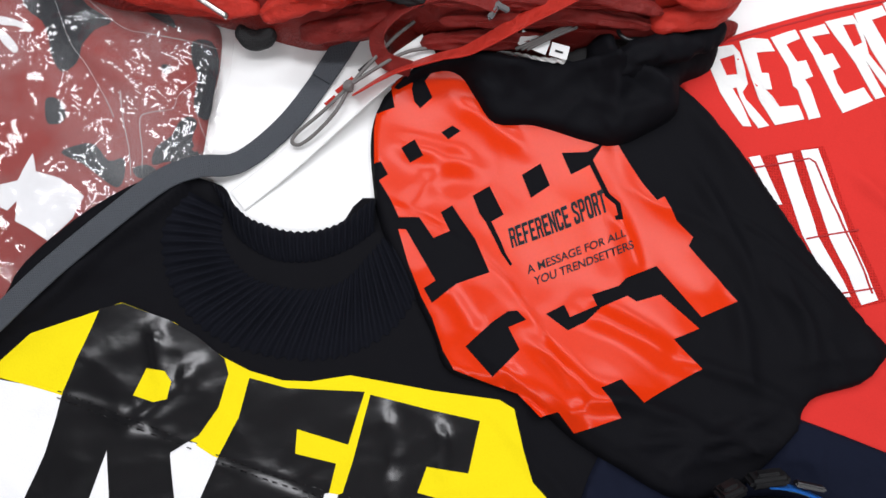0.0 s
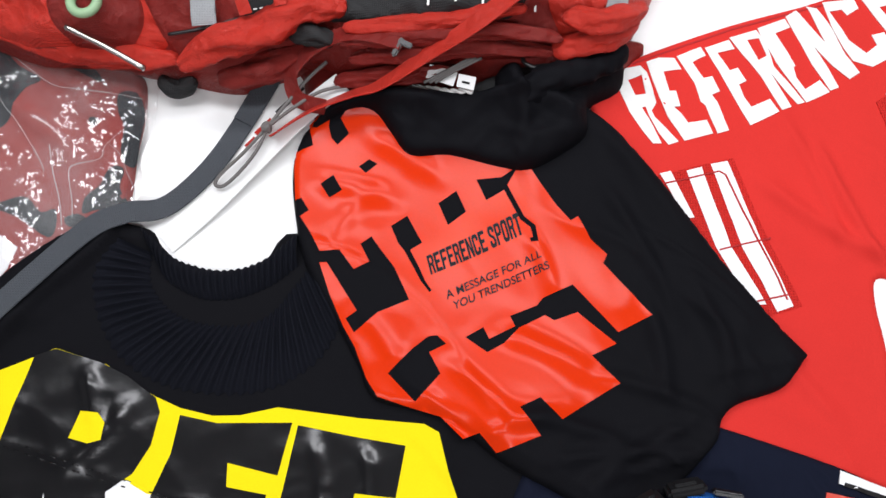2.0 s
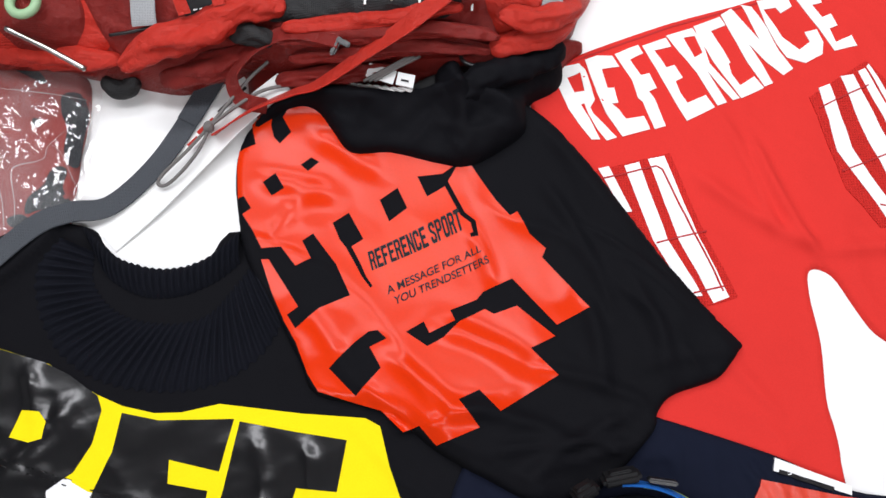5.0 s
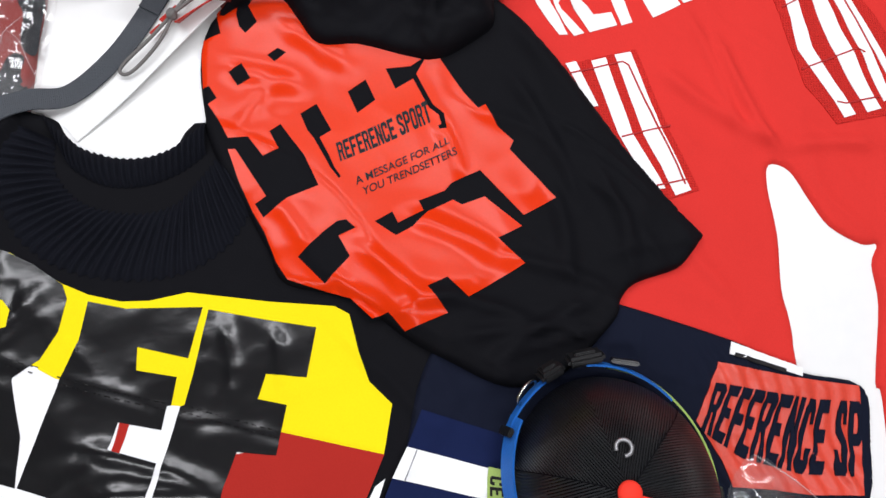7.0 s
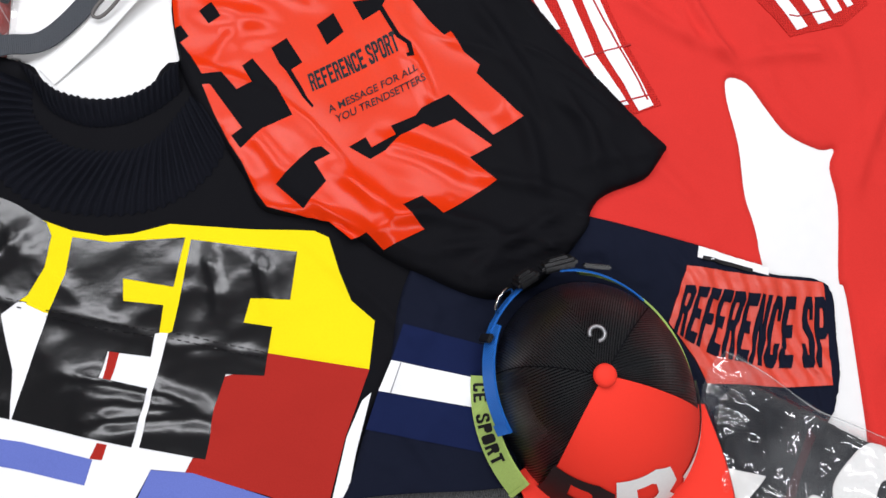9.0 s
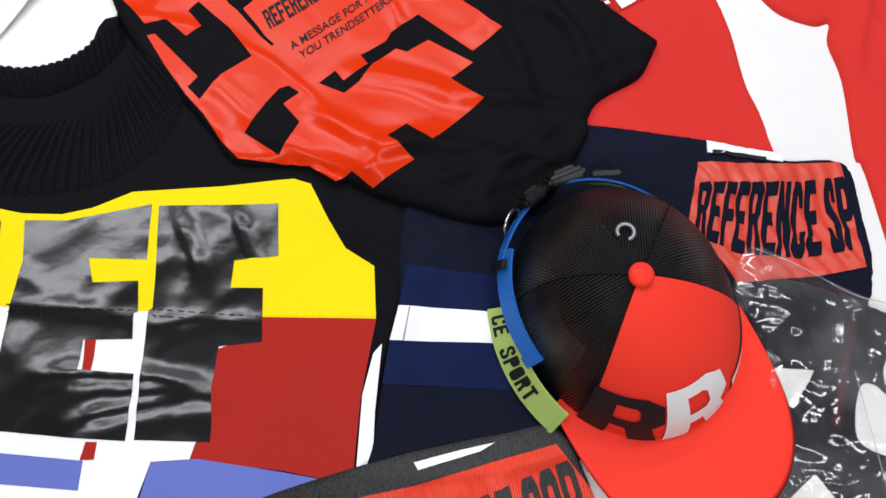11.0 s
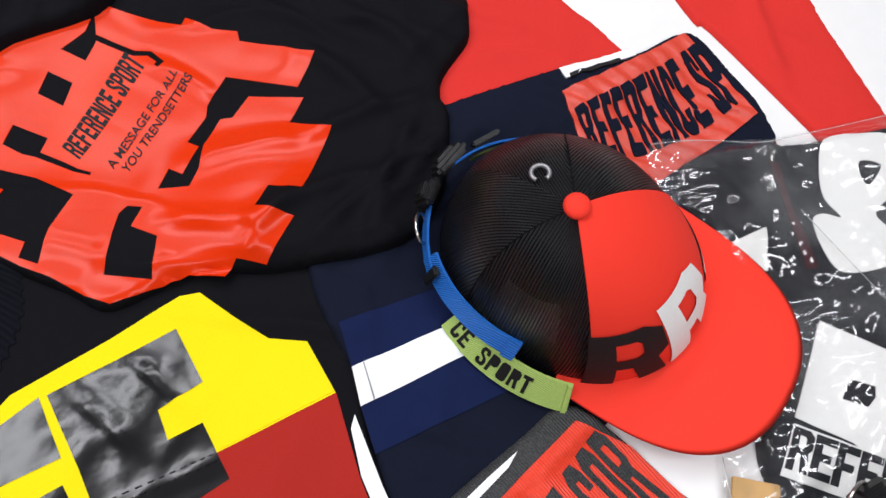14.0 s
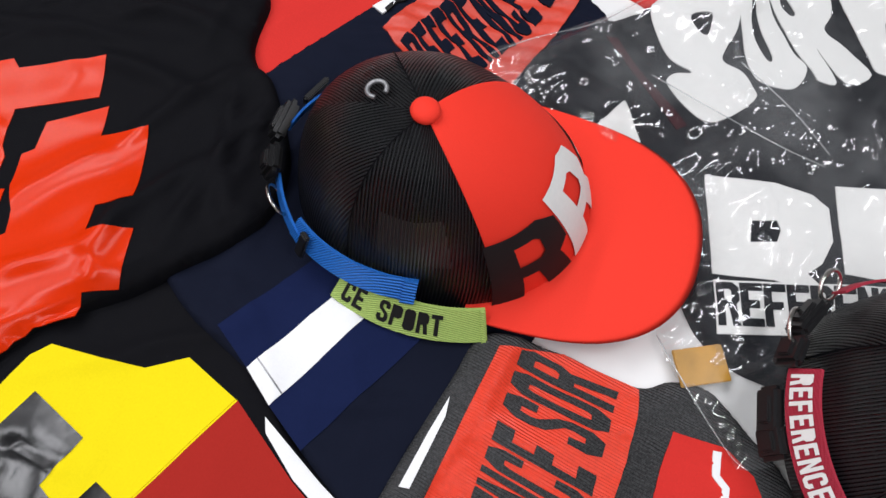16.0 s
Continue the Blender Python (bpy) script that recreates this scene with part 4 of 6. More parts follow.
decal("yellow_panel", [[(-0.4563, 0.0592), (-0.4260, 0.0673), (-0.4009, 0.0920), (-0.3510, 0.1132), (-0.3303, 0.1218), (-0.2840, 0.1067), (-0.2397, 0.0788), (-0.2164, 0.0683), (-0.1883, 0.0614), (-0.1646, 0.0614), (-0.1318, 0.0678), (-0.0604, 0.0576), (-0.0052, 0.0522), (0.0073, 0.0451), (0.0152, 0.0117), (0.0236, -0.0138), (0.0429, -0.0335), (0.0349, -0.0754), (-0.0509, -0.0545), (-0.1346, -0.0293), (-0.1438, -0.0280), (-0.2405, -0.0024), (-0.2553, 0.0060), (-0.2543, 0.0076), (-0.3755, 0.0435), (-0.4226, 0.0543)]],
      sw_f, 0.0006, M["yellow"], sweater, "yellow jersey panel")
decal("white_panel", [[(-0.4517, 0.0572), (-0.4227, 0.0529), (-0.3700, 0.0449), (-0.2563, 0.0075), (-0.2373, -0.0023), (-0.1442, -0.0258), (-0.0543, -0.0541), (-0.0570, -0.0730), (-0.0880, -0.0710), (-0.1081, -0.1365), (-0.1185, -0.1362), (-0.1252, -0.1475), (-0.1532, -0.1425),
                       (-0.1736, -0.1784), (-0.1912, -0.2462), (-0.4282, -0.2166)]], sw_f, 0.0003, M["white_cloth"], sweater, "white jersey panel")
decal("red_panel", [[(-0.0560, -0.0525), (0.0352, -0.0752), (0.0106, -0.1307), (-0.0089, -0.1904), (-0.0255, -0.1879), (-0.0593, -0.1723), (-0.1252, -0.1480), (-0.1185, -0.1368), (-0.1130, -0.1371), (-0.0930, -0.0711), (-0.0600, -0.0660)]], sw_f, 0.0007, M["dark_red"],
      sweater, "brick-red jersey panel")
decal("white_edge", [[(0.0354, -0.0953), (0.0270, -0.1012), (0.0117, -0.1307), (-0.0074, -0.1925), (0.0057, -0.1919), (0.0185, -0.1454)]], sw_f, 0.0010, M["white_cloth"], sweater)
for st in ([(-0.1851, -0.0384), (-0.1769, -0.0396), (-0.1843, -0.0671), (-0.1905, -0.0659)], [(-0.1968, -0.1168), (-0.1889, -0.1189), (-0.1933, -0.1311), (-0.2032, -0.1290)], [(-0.4565, 0.0554), (-0.4284, 0.0514), (-0.4314, 0.0322), (-0.4626, 0.0324)]):
    decal("red_stripe", [st], sw_f, 0.0010, M["dark_red"], sweater)
for st in ([(-0.3250, -0.0944), (-0.2580, -0.1103), (-0.2012, -0.1300), (-0.2079, -0.1503), (-0.2607, -0.1325), (-0.3258, -0.1145)], [(-0.1532, -0.1430), (-0.1190, -0.1487), (-0.0594, -0.1733), (-0.0255, -0.1884), (-0.0110, -0.1924), (-0.0223, -0.2193), (-0.1741, -0.2151), (-0.1692, -0.1754)]):
    decal("violet_panel", [st], sw_f, 0.0010, M["violet"], sweater, "violet-blue jersey panel")
decal("seam", [[(-0.0500, -0.0520), (0.0350, -0.0728), (0.0350, -0.0736), (-0.0500, -0.0528)]], sw_f, 0.0012, M["yellow"], sweater)
GL = "glossy black vinyl letter"
decal("vinyl_letter", [[(-0.3478, 0.1156), (-0.3296, 0.1213), (-0.2874, 0.1080), (-0.2649, 0.0965), (-0.2387, 0.0777), (-0.2342, 0.0652), (-0.2398, 0.0371), (-0.2541, 0.0138), (-0.2759, -0.0007), (-0.276, -0.0032), (-0.2665, -0.0496), (-0.2681, -0.0907), (-0.3165, -0.0761), (-0.3218, -0.0388),
                        (-0.3279, -0.0004), (-0.3382, -0.0396), (-0.3566, -0.1061), (-0.4074, -0.0955), (-0.3903, -0.0411), (-0.3790, -0.0050), (-0.3699, 0.0464)],
                       [(-0.3032, 0.0673), (-0.2870, 0.0654), (-0.2806, 0.0567), (-0.2821, 0.0422), (-0.2937, 0.0393), (-0.3118, 0.0442)]], sw_f, 0.0011, M["vinyl_black"], sweater, GL)
decal("vinyl_letter", [[(-0.2161, 0.0623), (-0.1840, 0.0551), (-0.1189, 0.0546), (-0.1301, 0.0110), (-0.1733, 0.0220), (-0.1733, 0.0020), (-0.1391, -0.0046), (-0.1436, -0.0281), (-0.1469, -0.0285), (-0.1513, -0.0482), (-0.1870, -0.0406), (-0.1935, -0.0625), (-0.1536, -0.0751), (-0.1691, -0.1229), (-0.2074, -0.1111), (-0.2663, -0.0908), (-0.2502, -0.0430), (-0.2363, -0.0031), (-0.2222, 0.0296)]], sw_f, 0.0011, M["vinyl_black"], sweater, GL)
decal("vinyl_letter", [[(-0.1139, 0.0524), (-0.0652, 0.0421), (-0.0214, 0.0341), (-0.0298, -0.0085), (-0.0643, -0.0043), (-0.0712, -0.0254), (-0.0467, -0.0312), (-0.0557, -0.0728), (-0.0885, -0.0686), (-0.0989, -0.0968), (-0.1044, -0.1248), (-0.1080, -0.1386), (-0.1625, -0.1237), (-0.1358, -0.0294), (-0.1324, -0.0280), (-0.1251, -0.0012)]], sw_f, 0.0011, M["vinyl_black"], sweater, GL)

for line in ([(-0.374, 0.0455), (-0.315, 0.026), (-0.256, 0.0075)], [(-0.238, -0.001), (-0.190, -0.0155), (-0.146, -0.0265)], [(-0.133, -0.0285), (-0.090, -0.042), (-0.053, -0.053)]):
    for d in (0.0, 0.0055):
        pts = curve_pts([(x, y - d) for x, y in line], 12, False)
        for a, b in zip(pts[::2], pts[1::2]):
            tube("stitch", [(x, y, float(sample(sw_f, x, y)) + 0.0014) for x, y in (a, b)], 0.0005, M["vinyl_black"], sweater, n=1, seg=5)

# ---- navy shorts ----
shorts = thing("sports_shorts", "navy sports shorts with an orange-red printed waistband and white leg stripe", "shorts")
SHORTS = [(0.2006, 0.0609), (0.2491, 0.0453), (0.3393, 0.0134), (0.4031, -0.0178), (0.4600, -0.0327), (0.4613, -0.0784), (0.4544, -0.1293), (0.4238, -0.1695), (0.3001, -0.2179), (0.1445, -0.2188), (0.0117, -0.1994), (0.0149, -0.1619), (0.0405, -0.0975), (0.0536, -0.0712), (0.0696, -0.0075), (0.1086, 0.0438)]


def gathers(x, y):
    s = np.clip((x - 0.30) / 0.02, 0, 1) * np.clip((0.0 - y + 0.03) / 0.02, 0, 1)
    return 0.0018 * np.sin((x + 0.22 * y) * 420 + 2.5 * np.sin(y * 60)) * s


_, sh_f = cloth("fabric", SHORTS, 0.006, M["navy"], shorts, wrinkle=0.002, wl=0.05, stretch=1.6, angle=-20, seed=17, crease=0.003, cl=0.06, extra=gathers,
                folds=[(0.07, -0.14, 0.13, -0.10, 0.010, 0.004), (0.26, 0.03, 0.25, -0.03, 0.005, 0.003), (0.29, 0.02, 0.285, -0.03, 0.004, 0.002), (0.10, -0.03, 0.17, 0.0, 0.008, 0.003), (0.09, -0.17, 0.06, -0.12, 0.008, 0.004)])
band = decal("waistband_print", [[(0.3274, -0.0075), (0.3931, -0.0226), (0.4545, -0.0324), (0.4456, -0.1252), (0.4015, -0.1233), (0.3617, -0.1168), (0.3318, -0.1136), (0.3251, -0.0900), (0.3045, -0.0571)]], sh_f, 0.0016, M["band_print"], shorts, "orange-red waistband print")
lettering("REFERENCE SP", [(0.3070, -0.0647), (0.3439, -0.0907), (0.3931, -0.1054), (0.4477, -0.1096)], [(0.3227, -0.0252), (0.3655, -0.0339), (0.4110, -0.0426), (0.4547, -0.0462)], sh_f, 0.0030, M["navy"], band, gap=0.16)
decal("label_tag", [[(0.3413, 0.0098), (0.4042, -0.0153), (0.4021, -0.0223), (0.3382, -0.0007)]], sh_f, 0.0016, M["white_cloth"], shorts, "white woven label")
decal("print_bar", [[(0.3433, 0.0002), (0.3879, -0.0153), (0.3869, -0.0188), (0.3422, -0.0028)]], sh_f, 0.0022, M["black_print"], shorts)
decal("blue_band", [[(0.0678, -0.0389), (0.1423, -0.0647), (0.1627, -0.0745), (0.1468, -0.0976), (0.1304, -0.0920), (0.0547, -0.0692)]], sh_f, 0.0009, M["blue"], shorts)
decal("blue_band", [[(0.0416, -0.0945), (0.1207, -0.1153), (0.1464, -0.1202), (0.1456, -0.1595), (0.1240, -0.1537), (0.0284, -0.1260)]], sh_f, 0.0009, M["blue"], shorts)
decal("white_stripe", [[(0.0547, -0.0692), (0.1304, -0.0920), (0.1468, -0.0976), (0.1412, -0.1211), (0.1207, -0.1153), (0.0416, -0.0945)]], sh_f, 0.0014, M["white_cloth"], shorts)
decal("seam", [[(0.0624, -0.0720), (0.0634, -0.0723), (0.0524, -0.0973), (0.0514, -0.0970)]], sh_f, 0.0019, M["pin"], shorts)

# ---- base of the backpack, under the t-shirt ----
pack = thing("backpack", "red hiking backpack with dark pleats, black panel and grey straps", "backpack")
cloth("base_flap", [(-0.1178, 0.3732), (-0.1048, 0.3327), (-0.0529, 0.3288), (0.0040, 0.3268), (0.0807, 0.3332), (0.1480, 0.3498), (0.1863, 0.3778), (0.1858, 0.4096), (-0.1076, 0.4047)], 0.014, M["pack_dark"], pack, wrinkle=0.0010, wl=0.05, stretch=3, angle=5, seed=61, edge=0.012, crease=0.0012, cl=0.05, label="dark red base flap")
cloth("hip_belt", [(0.0329, 0.3528), (0.0615, 0.3367), (0.1191, 0.3447), (0.1623, 0.3637), (0.1573, 0.3819), (0.0903, 0.3763)], 0.012, M["pack_black"], pack, wrinkle=0.001, wl=0.03, seed=62, edge=0.010, label="black padded hip belt")

# ---- black t-shirt ----
tee = thing("t_shirt", "black t-shirt with a large glossy red block print, casually folded", "t-shirt")
TEE = [(-0.1115, 0.1931), (-0.1227, 0.2399), (-0.1261, 0.2862), (-0.1148, 0.3203), (-0.0868, 0.3389), (-0.0440, 0.3495), (-0.0126, 0.3517), (0.0560, 0.3481), (0.1339, 0.3427), (0.1698, 0.3210), (0.1935, 0.2925), (0.2164, 0.2600), (0.2602, 0.1919), (0.2994, 0.1399), (0.3181, 0.1174), (0.3239, 0.1106), (0.3275, 0.1057), (0.3241, 0.1017), (0.3168, 0.0928),
       (0.3010, 0.0770), (0.2629, 0.0650), (0.2480, 0.0511), (0.2373, 0.0292), (0.1913, -0.0129), (0.1428, -0.0229), (0.0954, -0.0007), (0.0554, 0.0223), (0.0100, 0.0578), (-0.0470, 0.0725), (-0.0631, 0.1026), (-0.0856, 0.1458)]


def puffed(x, y):
    """The shirt lies hollow over the things below, and is creased along its free side."""
    bulge = 0.013 * np.exp(-((x - 0.08) ** 2 + (y - 0.06) ** 2) / 0.06 ** 2)
    free = np.clip((x + 0.45 * y - 0.20) / 0.05, 0, 1)
    r = fbm(x + 0.015 * fbm(x, y, 0.08, 77), y, 0.060, 71, 2.6, 128)
    low = np.clip((0.075 - y) / 0.03, 0, 1) * np.clip((x - 0.03) / 0.04, 0, 1)
    r2 = fbm(x, y + 0.01 * fbm(x, y, 0.05, 79), 0.035, 73, 3.0, 15)
    return bulge + free * 0.006 * (1 - np.abs(r)) ** 4 + low * 0.007 * (1 - np.abs(r2)) ** 4


_, te_f = cloth("body", TEE, 0.009, M["black_knit"], tee, wrinkle=0.0019, wl=0.10, stretch=1.7, angle=-60, seed=21, crease=0.0006, cl=0.07, soft=0.040, extra=puffed,
                folds=[(0.07, 0.06, 0.17, 0.03, 0.007, 0.0068), (0.10, 0.02, 0.21, 0.025, 0.006, 0.0085), (0.13, 0.0, 0.22, 0.05, 0.006, 0.0068), (0.19, 0.22, 0.285, 0.14, 0.003, 0.0034), (0.17, 0.31, 0.25, 0.20, 0.012, 0.0068),
                       (-0.02, 0.09, 0.03, 0.04, 0.007, 0.004), (0.02, 0.10, 0.075, 0.05, 0.007, 0.004), (-0.06, 0.15, -0.02, 0.09, 0.008, 0.003), (0.06, 0.13, 0.14, 0.09, 0.010, 0.004),
                       (-0.10, 0.27, -0.03, 0.25, 0.010, 0.003), (-0.05, 0.31, 0.01, 0.27, 0.010, 0.003), (0.09, 0.22, 0.11, 0.16, 0.007, 0.003), (0.24, 0.09, 0.31, 0.10, 0.006, 0.003), (-0.09, 0.21, -0.05, 0.26, 0.008, 0.002),
                       (0.16, 0.26, 0.215, 0.13, 0.007, 0.006), (0.19, 0.16, 0.20, 0.06, 0.008, 0.006), (0.23, 0.17, 0.26, 0.09, 0.007, 0.005), (0.15, 0.09, 0.24, 0.055, 0.007, 0.006)])
P_RIGHT = [(-0.1219, 0.3001), (-0.1133, 0.3020), (-0.1057, 0.3048), (-0.1083, 0.3167), (-0.1099, 0.3249), (-0.1021, 0.3323), (-0.0888, 0.3343), (-0.0911, 0.3215), (-0.0885, 0.3105), (-0.0829, 0.3042), (-0.0722, 0.3144), (-0.0795, 0.3280), (-0.0698, 0.3400), (-0.0545, 0.3438), (-0.0226, 0.3196),
           (-0.0017, 0.3162), (0.0289, 0.3129), (0.0809, 0.3005), (0.1012, 0.2672), (0.1158, 0.2439), (0.1276, 0.2289), (0.1344, 0.2328), (0.1443, 0.2111), (0.1582, 0.1969), (0.1543, 0.1892), (0.1924, 0.1413), (0.1638, 0.1276), (0.1268, 0.1708), (0.1003, 0.1592),
           (0.0944, 0.1524), (0.0707, 0.1436), (0.0747, 0.1340), (0.0519, 0.1233), (0.0471, 0.1339), (0.0313, 0.1251)]
P_LOW = [(0.0499, 0.1116), (0.0647, 0.1194), (0.0786, 0.1330), (0.1013, 0.1438), (0.1092, 0.1390), (0.1299, 0.1459), (0.1618, 0.1178), (0.1400, 0.1080), (0.1621, 0.0836), (0.1103, 0.0540), (0.0934, 0.0727), (0.0755, 0.0648), (0.0924, 0.0411), (0.0554, 0.0272),
         (0.0416, 0.0440), (0.0276, 0.0391), (0.0089, 0.0578), (-0.0039, 0.0617), (-0.0225, 0.0676), (-0.0450, 0.0754), (-0.0546, 0.0909), (-0.0648, 0.1180)]
P_LEFT = [(-0.0751, 0.1362), (-0.0871, 0.1639), (-0.0970, 0.1932), (-0.0903, 0.1933), (-0.0632, 0.1497), (-0.0730, 0.1429), (-0.0655, 0.1305), (-0.0447, 0.1479), (-0.0173, 0.1586), (-0.0304, 0.1880), (-0.0428, 0.2049), (-0.0512, 0.2171), (-0.0610, 0.2104), (-0.0526, 0.1935),
          (-0.0663, 0.1868), (-0.0794, 0.2047), (-0.0968, 0.2036), (-0.1059, 0.2214), (-0.1161, 0.2372), (-0.1083, 0.2428), (-0.1156, 0.2549), (-0.1214, 0.2530), (-0.1233, 0.2863)]
P_HOLES = [[(-0.0981, 0.2671), (-0.0865, 0.2756), (-0.0782, 0.2608), (-0.0898, 0.2542)], [(-0.0634, 0.2832), (-0.0537, 0.2898), (-0.0461, 0.2853), (-0.0568, 0.2768)], [(0.0091, 0.2477), (0.0256, 0.2591), (0.0342, 0.2395), (0.0176, 0.2271)],
           [(-0.0337, 0.2267), (-0.0191, 0.2362), (-0.0059, 0.2109), (-0.0166, 0.2042), (-0.0081, 0.1872), (-0.0034, 0.1758), (0.0023, 0.1673), (0.0004, 0.1653), (-0.0073, 0.1758), (-0.0130, 0.1872), (-0.0215, 0.2032), (-0.0272, 0.2107)],
           [(-0.0359, 0.0949), (-0.0140, 0.1163), (-0.0011, 0.1259), (0.0068, 0.1269), (0.0145, 0.1193), (-0.0003, 0.1124), (0.0094, 0.0940), (-0.0126, 0.0705)],
           [(0.0440, 0.2695), (0.0672, 0.2716), (0.0827, 0.2820), (0.0721, 0.2642), (0.0866, 0.2343), (0.0963, 0.2258), (0.0983, 0.2107), (0.0915, 0.2098), (0.0905, 0.2135), (0.0934, 0.2145), (0.0915, 0.2239), (0.0827, 0.2314), (0.0691, 0.2595), (0.0643, 0.2566), (0.0526, 0.2500)]]
chest = decal("chest_print", [P_RIGHT + P_LOW + P_LEFT] + P_HOLES, te_f, 0.0009, M["vinyl_red"], tee, "glossy red vinyl block print")
lettering("REFERENCE SPORT", [(0.0015, 0.1811), (0.0435, 0.1985), (0.0856, 0.2177)], [(-0.0026, 0.1981), (0.0384, 0.2169), (0.0808, 0.2384)], te_f, 0.0014, M["black_print"], chest, gap=0.1)
small_text("A MESSAGE FOR ALL", [(0.0159, 0.1587), (0.1002, 0.1955), (0.0993, 0.2022), (0.0140, 0.1664)], te_f, 0.0016, M["black_print"], chest, bold=0.012)
small_text("YOU TRENDSETTERS", [(0.0217, 0.1492), (0.1071, 0.1851), (0.1052, 0.1922), (0.0208, 0.1568)], te_f, 0.0016, M["black_print"], chest, bold=0.012)
cloth("rolled_sleeve", [(-0.1082, 0.3194), (-0.0849, 0.3417), (-0.0430, 0.3531), (0.0102, 0.3502), (0.0570, 0.3454), (0.0637, 0.3664), (0.0743, 0.3766), (0.0867, 0.3713), (0.0943, 0.3550), (0.1289, 0.3674), (0.1682, 0.3853), (0.1847, 0.3746), (0.1791, 0.3553), (0.1484, 0.3374), (0.1447, 0.3078),
                        (0.1176, 0.2889), (0.0905, 0.2774), (0.0653, 0.2809), (0.0192, 0.2925), (-0.0163, 0.2921), (-0.0341, 0.3149), (-0.0490, 0.3330), (-0.0718, 0.3345)], 0.016, M["black_knit"], tee, wrinkle=0.004, wl=0.04, stretch=1.8, angle=10, seed=25, crease=0.011, cl=0.05, edge=0.016, soft=0.006,
      folds=[(0.078, 0.39, 0.085, 0.31, 0.010, 0.014), (0.09, 0.365, 0.18, 0.392, 0.012, 0.010), (-0.06, 0.355, 0.03, 0.32, 0.012, 0.008), (0.10, 0.34, 0.14, 0.32, 0.008, 0.008)])

# ---- grey knit shorts ----
knit = thing("knit_shorts", "charcoal ribbed knit shorts with an orange-red printed band", "shorts")


def knit_ribs(x, y):
    return 0.0007 * np.sin((x * 0.97 - y * 0.16) * 900)


KNIT = [(0.1516, -0.1885), (0.1123, -0.1852), (0.0419, -0.1820), (-0.0310, -0.1840), (-0.1042, -0.1901), (-0.1778, -0.1983), (-0.1908, -0.2556), (-0.1412, -0.3314), (-0.0148, -0.3457), (0.0795, -0.3697), (0.1100, -0.4352), (0.1632, -0.4150), (0.1869, -0.3695), (0.1988, -0.3389), (0.1917, -0.3154), (0.1762, -0.2969),
        (0.1715, -0.2558), (0.1658, -0.2190)]
_, kn_f = cloth("fabric", KNIT, 0.007, M["grey_knit"], knit, wrinkle=0.002, wl=0.05, stretch=1.6, angle=80, seed=31, crease=0.003, cl=0.06, extra=knit_ribs, n=5,
                folds=[(0.15, -0.30, 0.19, -0.33, 0.008, 0.004), (0.06, -0.22, 0.04, -0.30, 0.008, 0.003), (0.10, -0.21, 0.09, -0.30, 0.007, 0.003), (0.02, -0.21, -0.01, -0.30, 0.008, 0.003)])
kp = decal("band_print", [[(0.1483, -0.2019), (0.1686, -0.2421), (0.1731, -0.2969), (0.1542, -0.3026), (0.1248, -0.3082), (0.0733, -0.3130), (0.0060, -0.3164), (-0.1190, -0.3054), (-0.1577, -0.2198), (-0.0944, -0.2091), (-0.0254, -0.2039), (0.0361, -0.2063), (0.0965, -0.2034)]], kn_f, 0.0009,
           M["knit_print"], knit, "orange-red printed band")
lettering("REFERENCE SOR", [(-0.0180, -0.3171), (0.0228, -0.3100), (0.0667, -0.3022), (0.1138, -0.2939), (0.1648, -0.2849)], [(-0.0129, -0.2413), (0.0257, -0.2354), (0.0669, -0.2292), (0.1109, -0.2225), (0.1582, -0.2153)], kn_f, 0.0015, M["grey_knit"], kp, gap=0.12)
decal("label_tag", [[(0.1029, -0.1896), (0.0904, -0.1934), (0.0405, -0.1955), (0.0386, -0.1892), (0.0760, -0.1888)]], kn_f, 0.0015, M["white_cloth"], knit, "white woven label")
decal("red_panel", [[(0.1580, -0.3271), (0.1660, -0.3614), (0.1583, -0.3848), (0.1316, -0.4087), (0.1157, -0.4137), (0.0902, -0.3646), (0.0802, -0.3377), (0.1308, -0.3295)]], kn_f, 0.0009, M["red"], knit, "red knitted panel")
for st in ([(0.1598, -0.3548), (0.1618, -0.3603), (0.1470, -0.3641), (0.1427, -0.3725), (0.1300, -0.3754), (0.1193, -0.3869), (0.1162, -0.3836), (0.1280, -0.3711), (0.1396, -0.3682), (0.1439, -0.3597)],):
    decal("white_stripe", [st], kn_f, 0.0015, M["white_cloth"], knit)

# ---- bagged black garment ----
bag_r = thing("bagged_black_shirt", "black shirt with bold white lettering in a crinkled clear plastic bag", "bagged shirt")
_, br_f = cloth("folded_shirt", [(0.3977, -0.1333), (0.4543, -0.1668), (0.5193, -0.2038), (0.6720, -0.2820), (0.7399, -0.4554), (0.5648, -0.5561), (0.4276, -0.5856), (0.3000, -0.5274), (0.2400, -0.4387), (0.2206, -0.3576), (0.2282, -0.3228), (0.2429, -0.3031), (0.2618, -0.2847), (0.3003, -0.2439), (0.3262, -0.1928), (0.3414, -0.1316), (0.3670, -0.1171)],
                0.010, M["camo_dark"], bag_r, wrinkle=0.0022, wl=0.05, stretch=1.6, angle=-30, seed=41,
                folds=[(0.40, -0.14, 0.37, -0.25, 0.010, 0.005), (0.36, -0.13, 0.36, -0.22, 0.008, 0.004), (0.34, -0.25, 0.40, -0.33, 0.010, 0.004), (0.42, -0.26, 0.44, -0.36, 0.010, 0.005)])
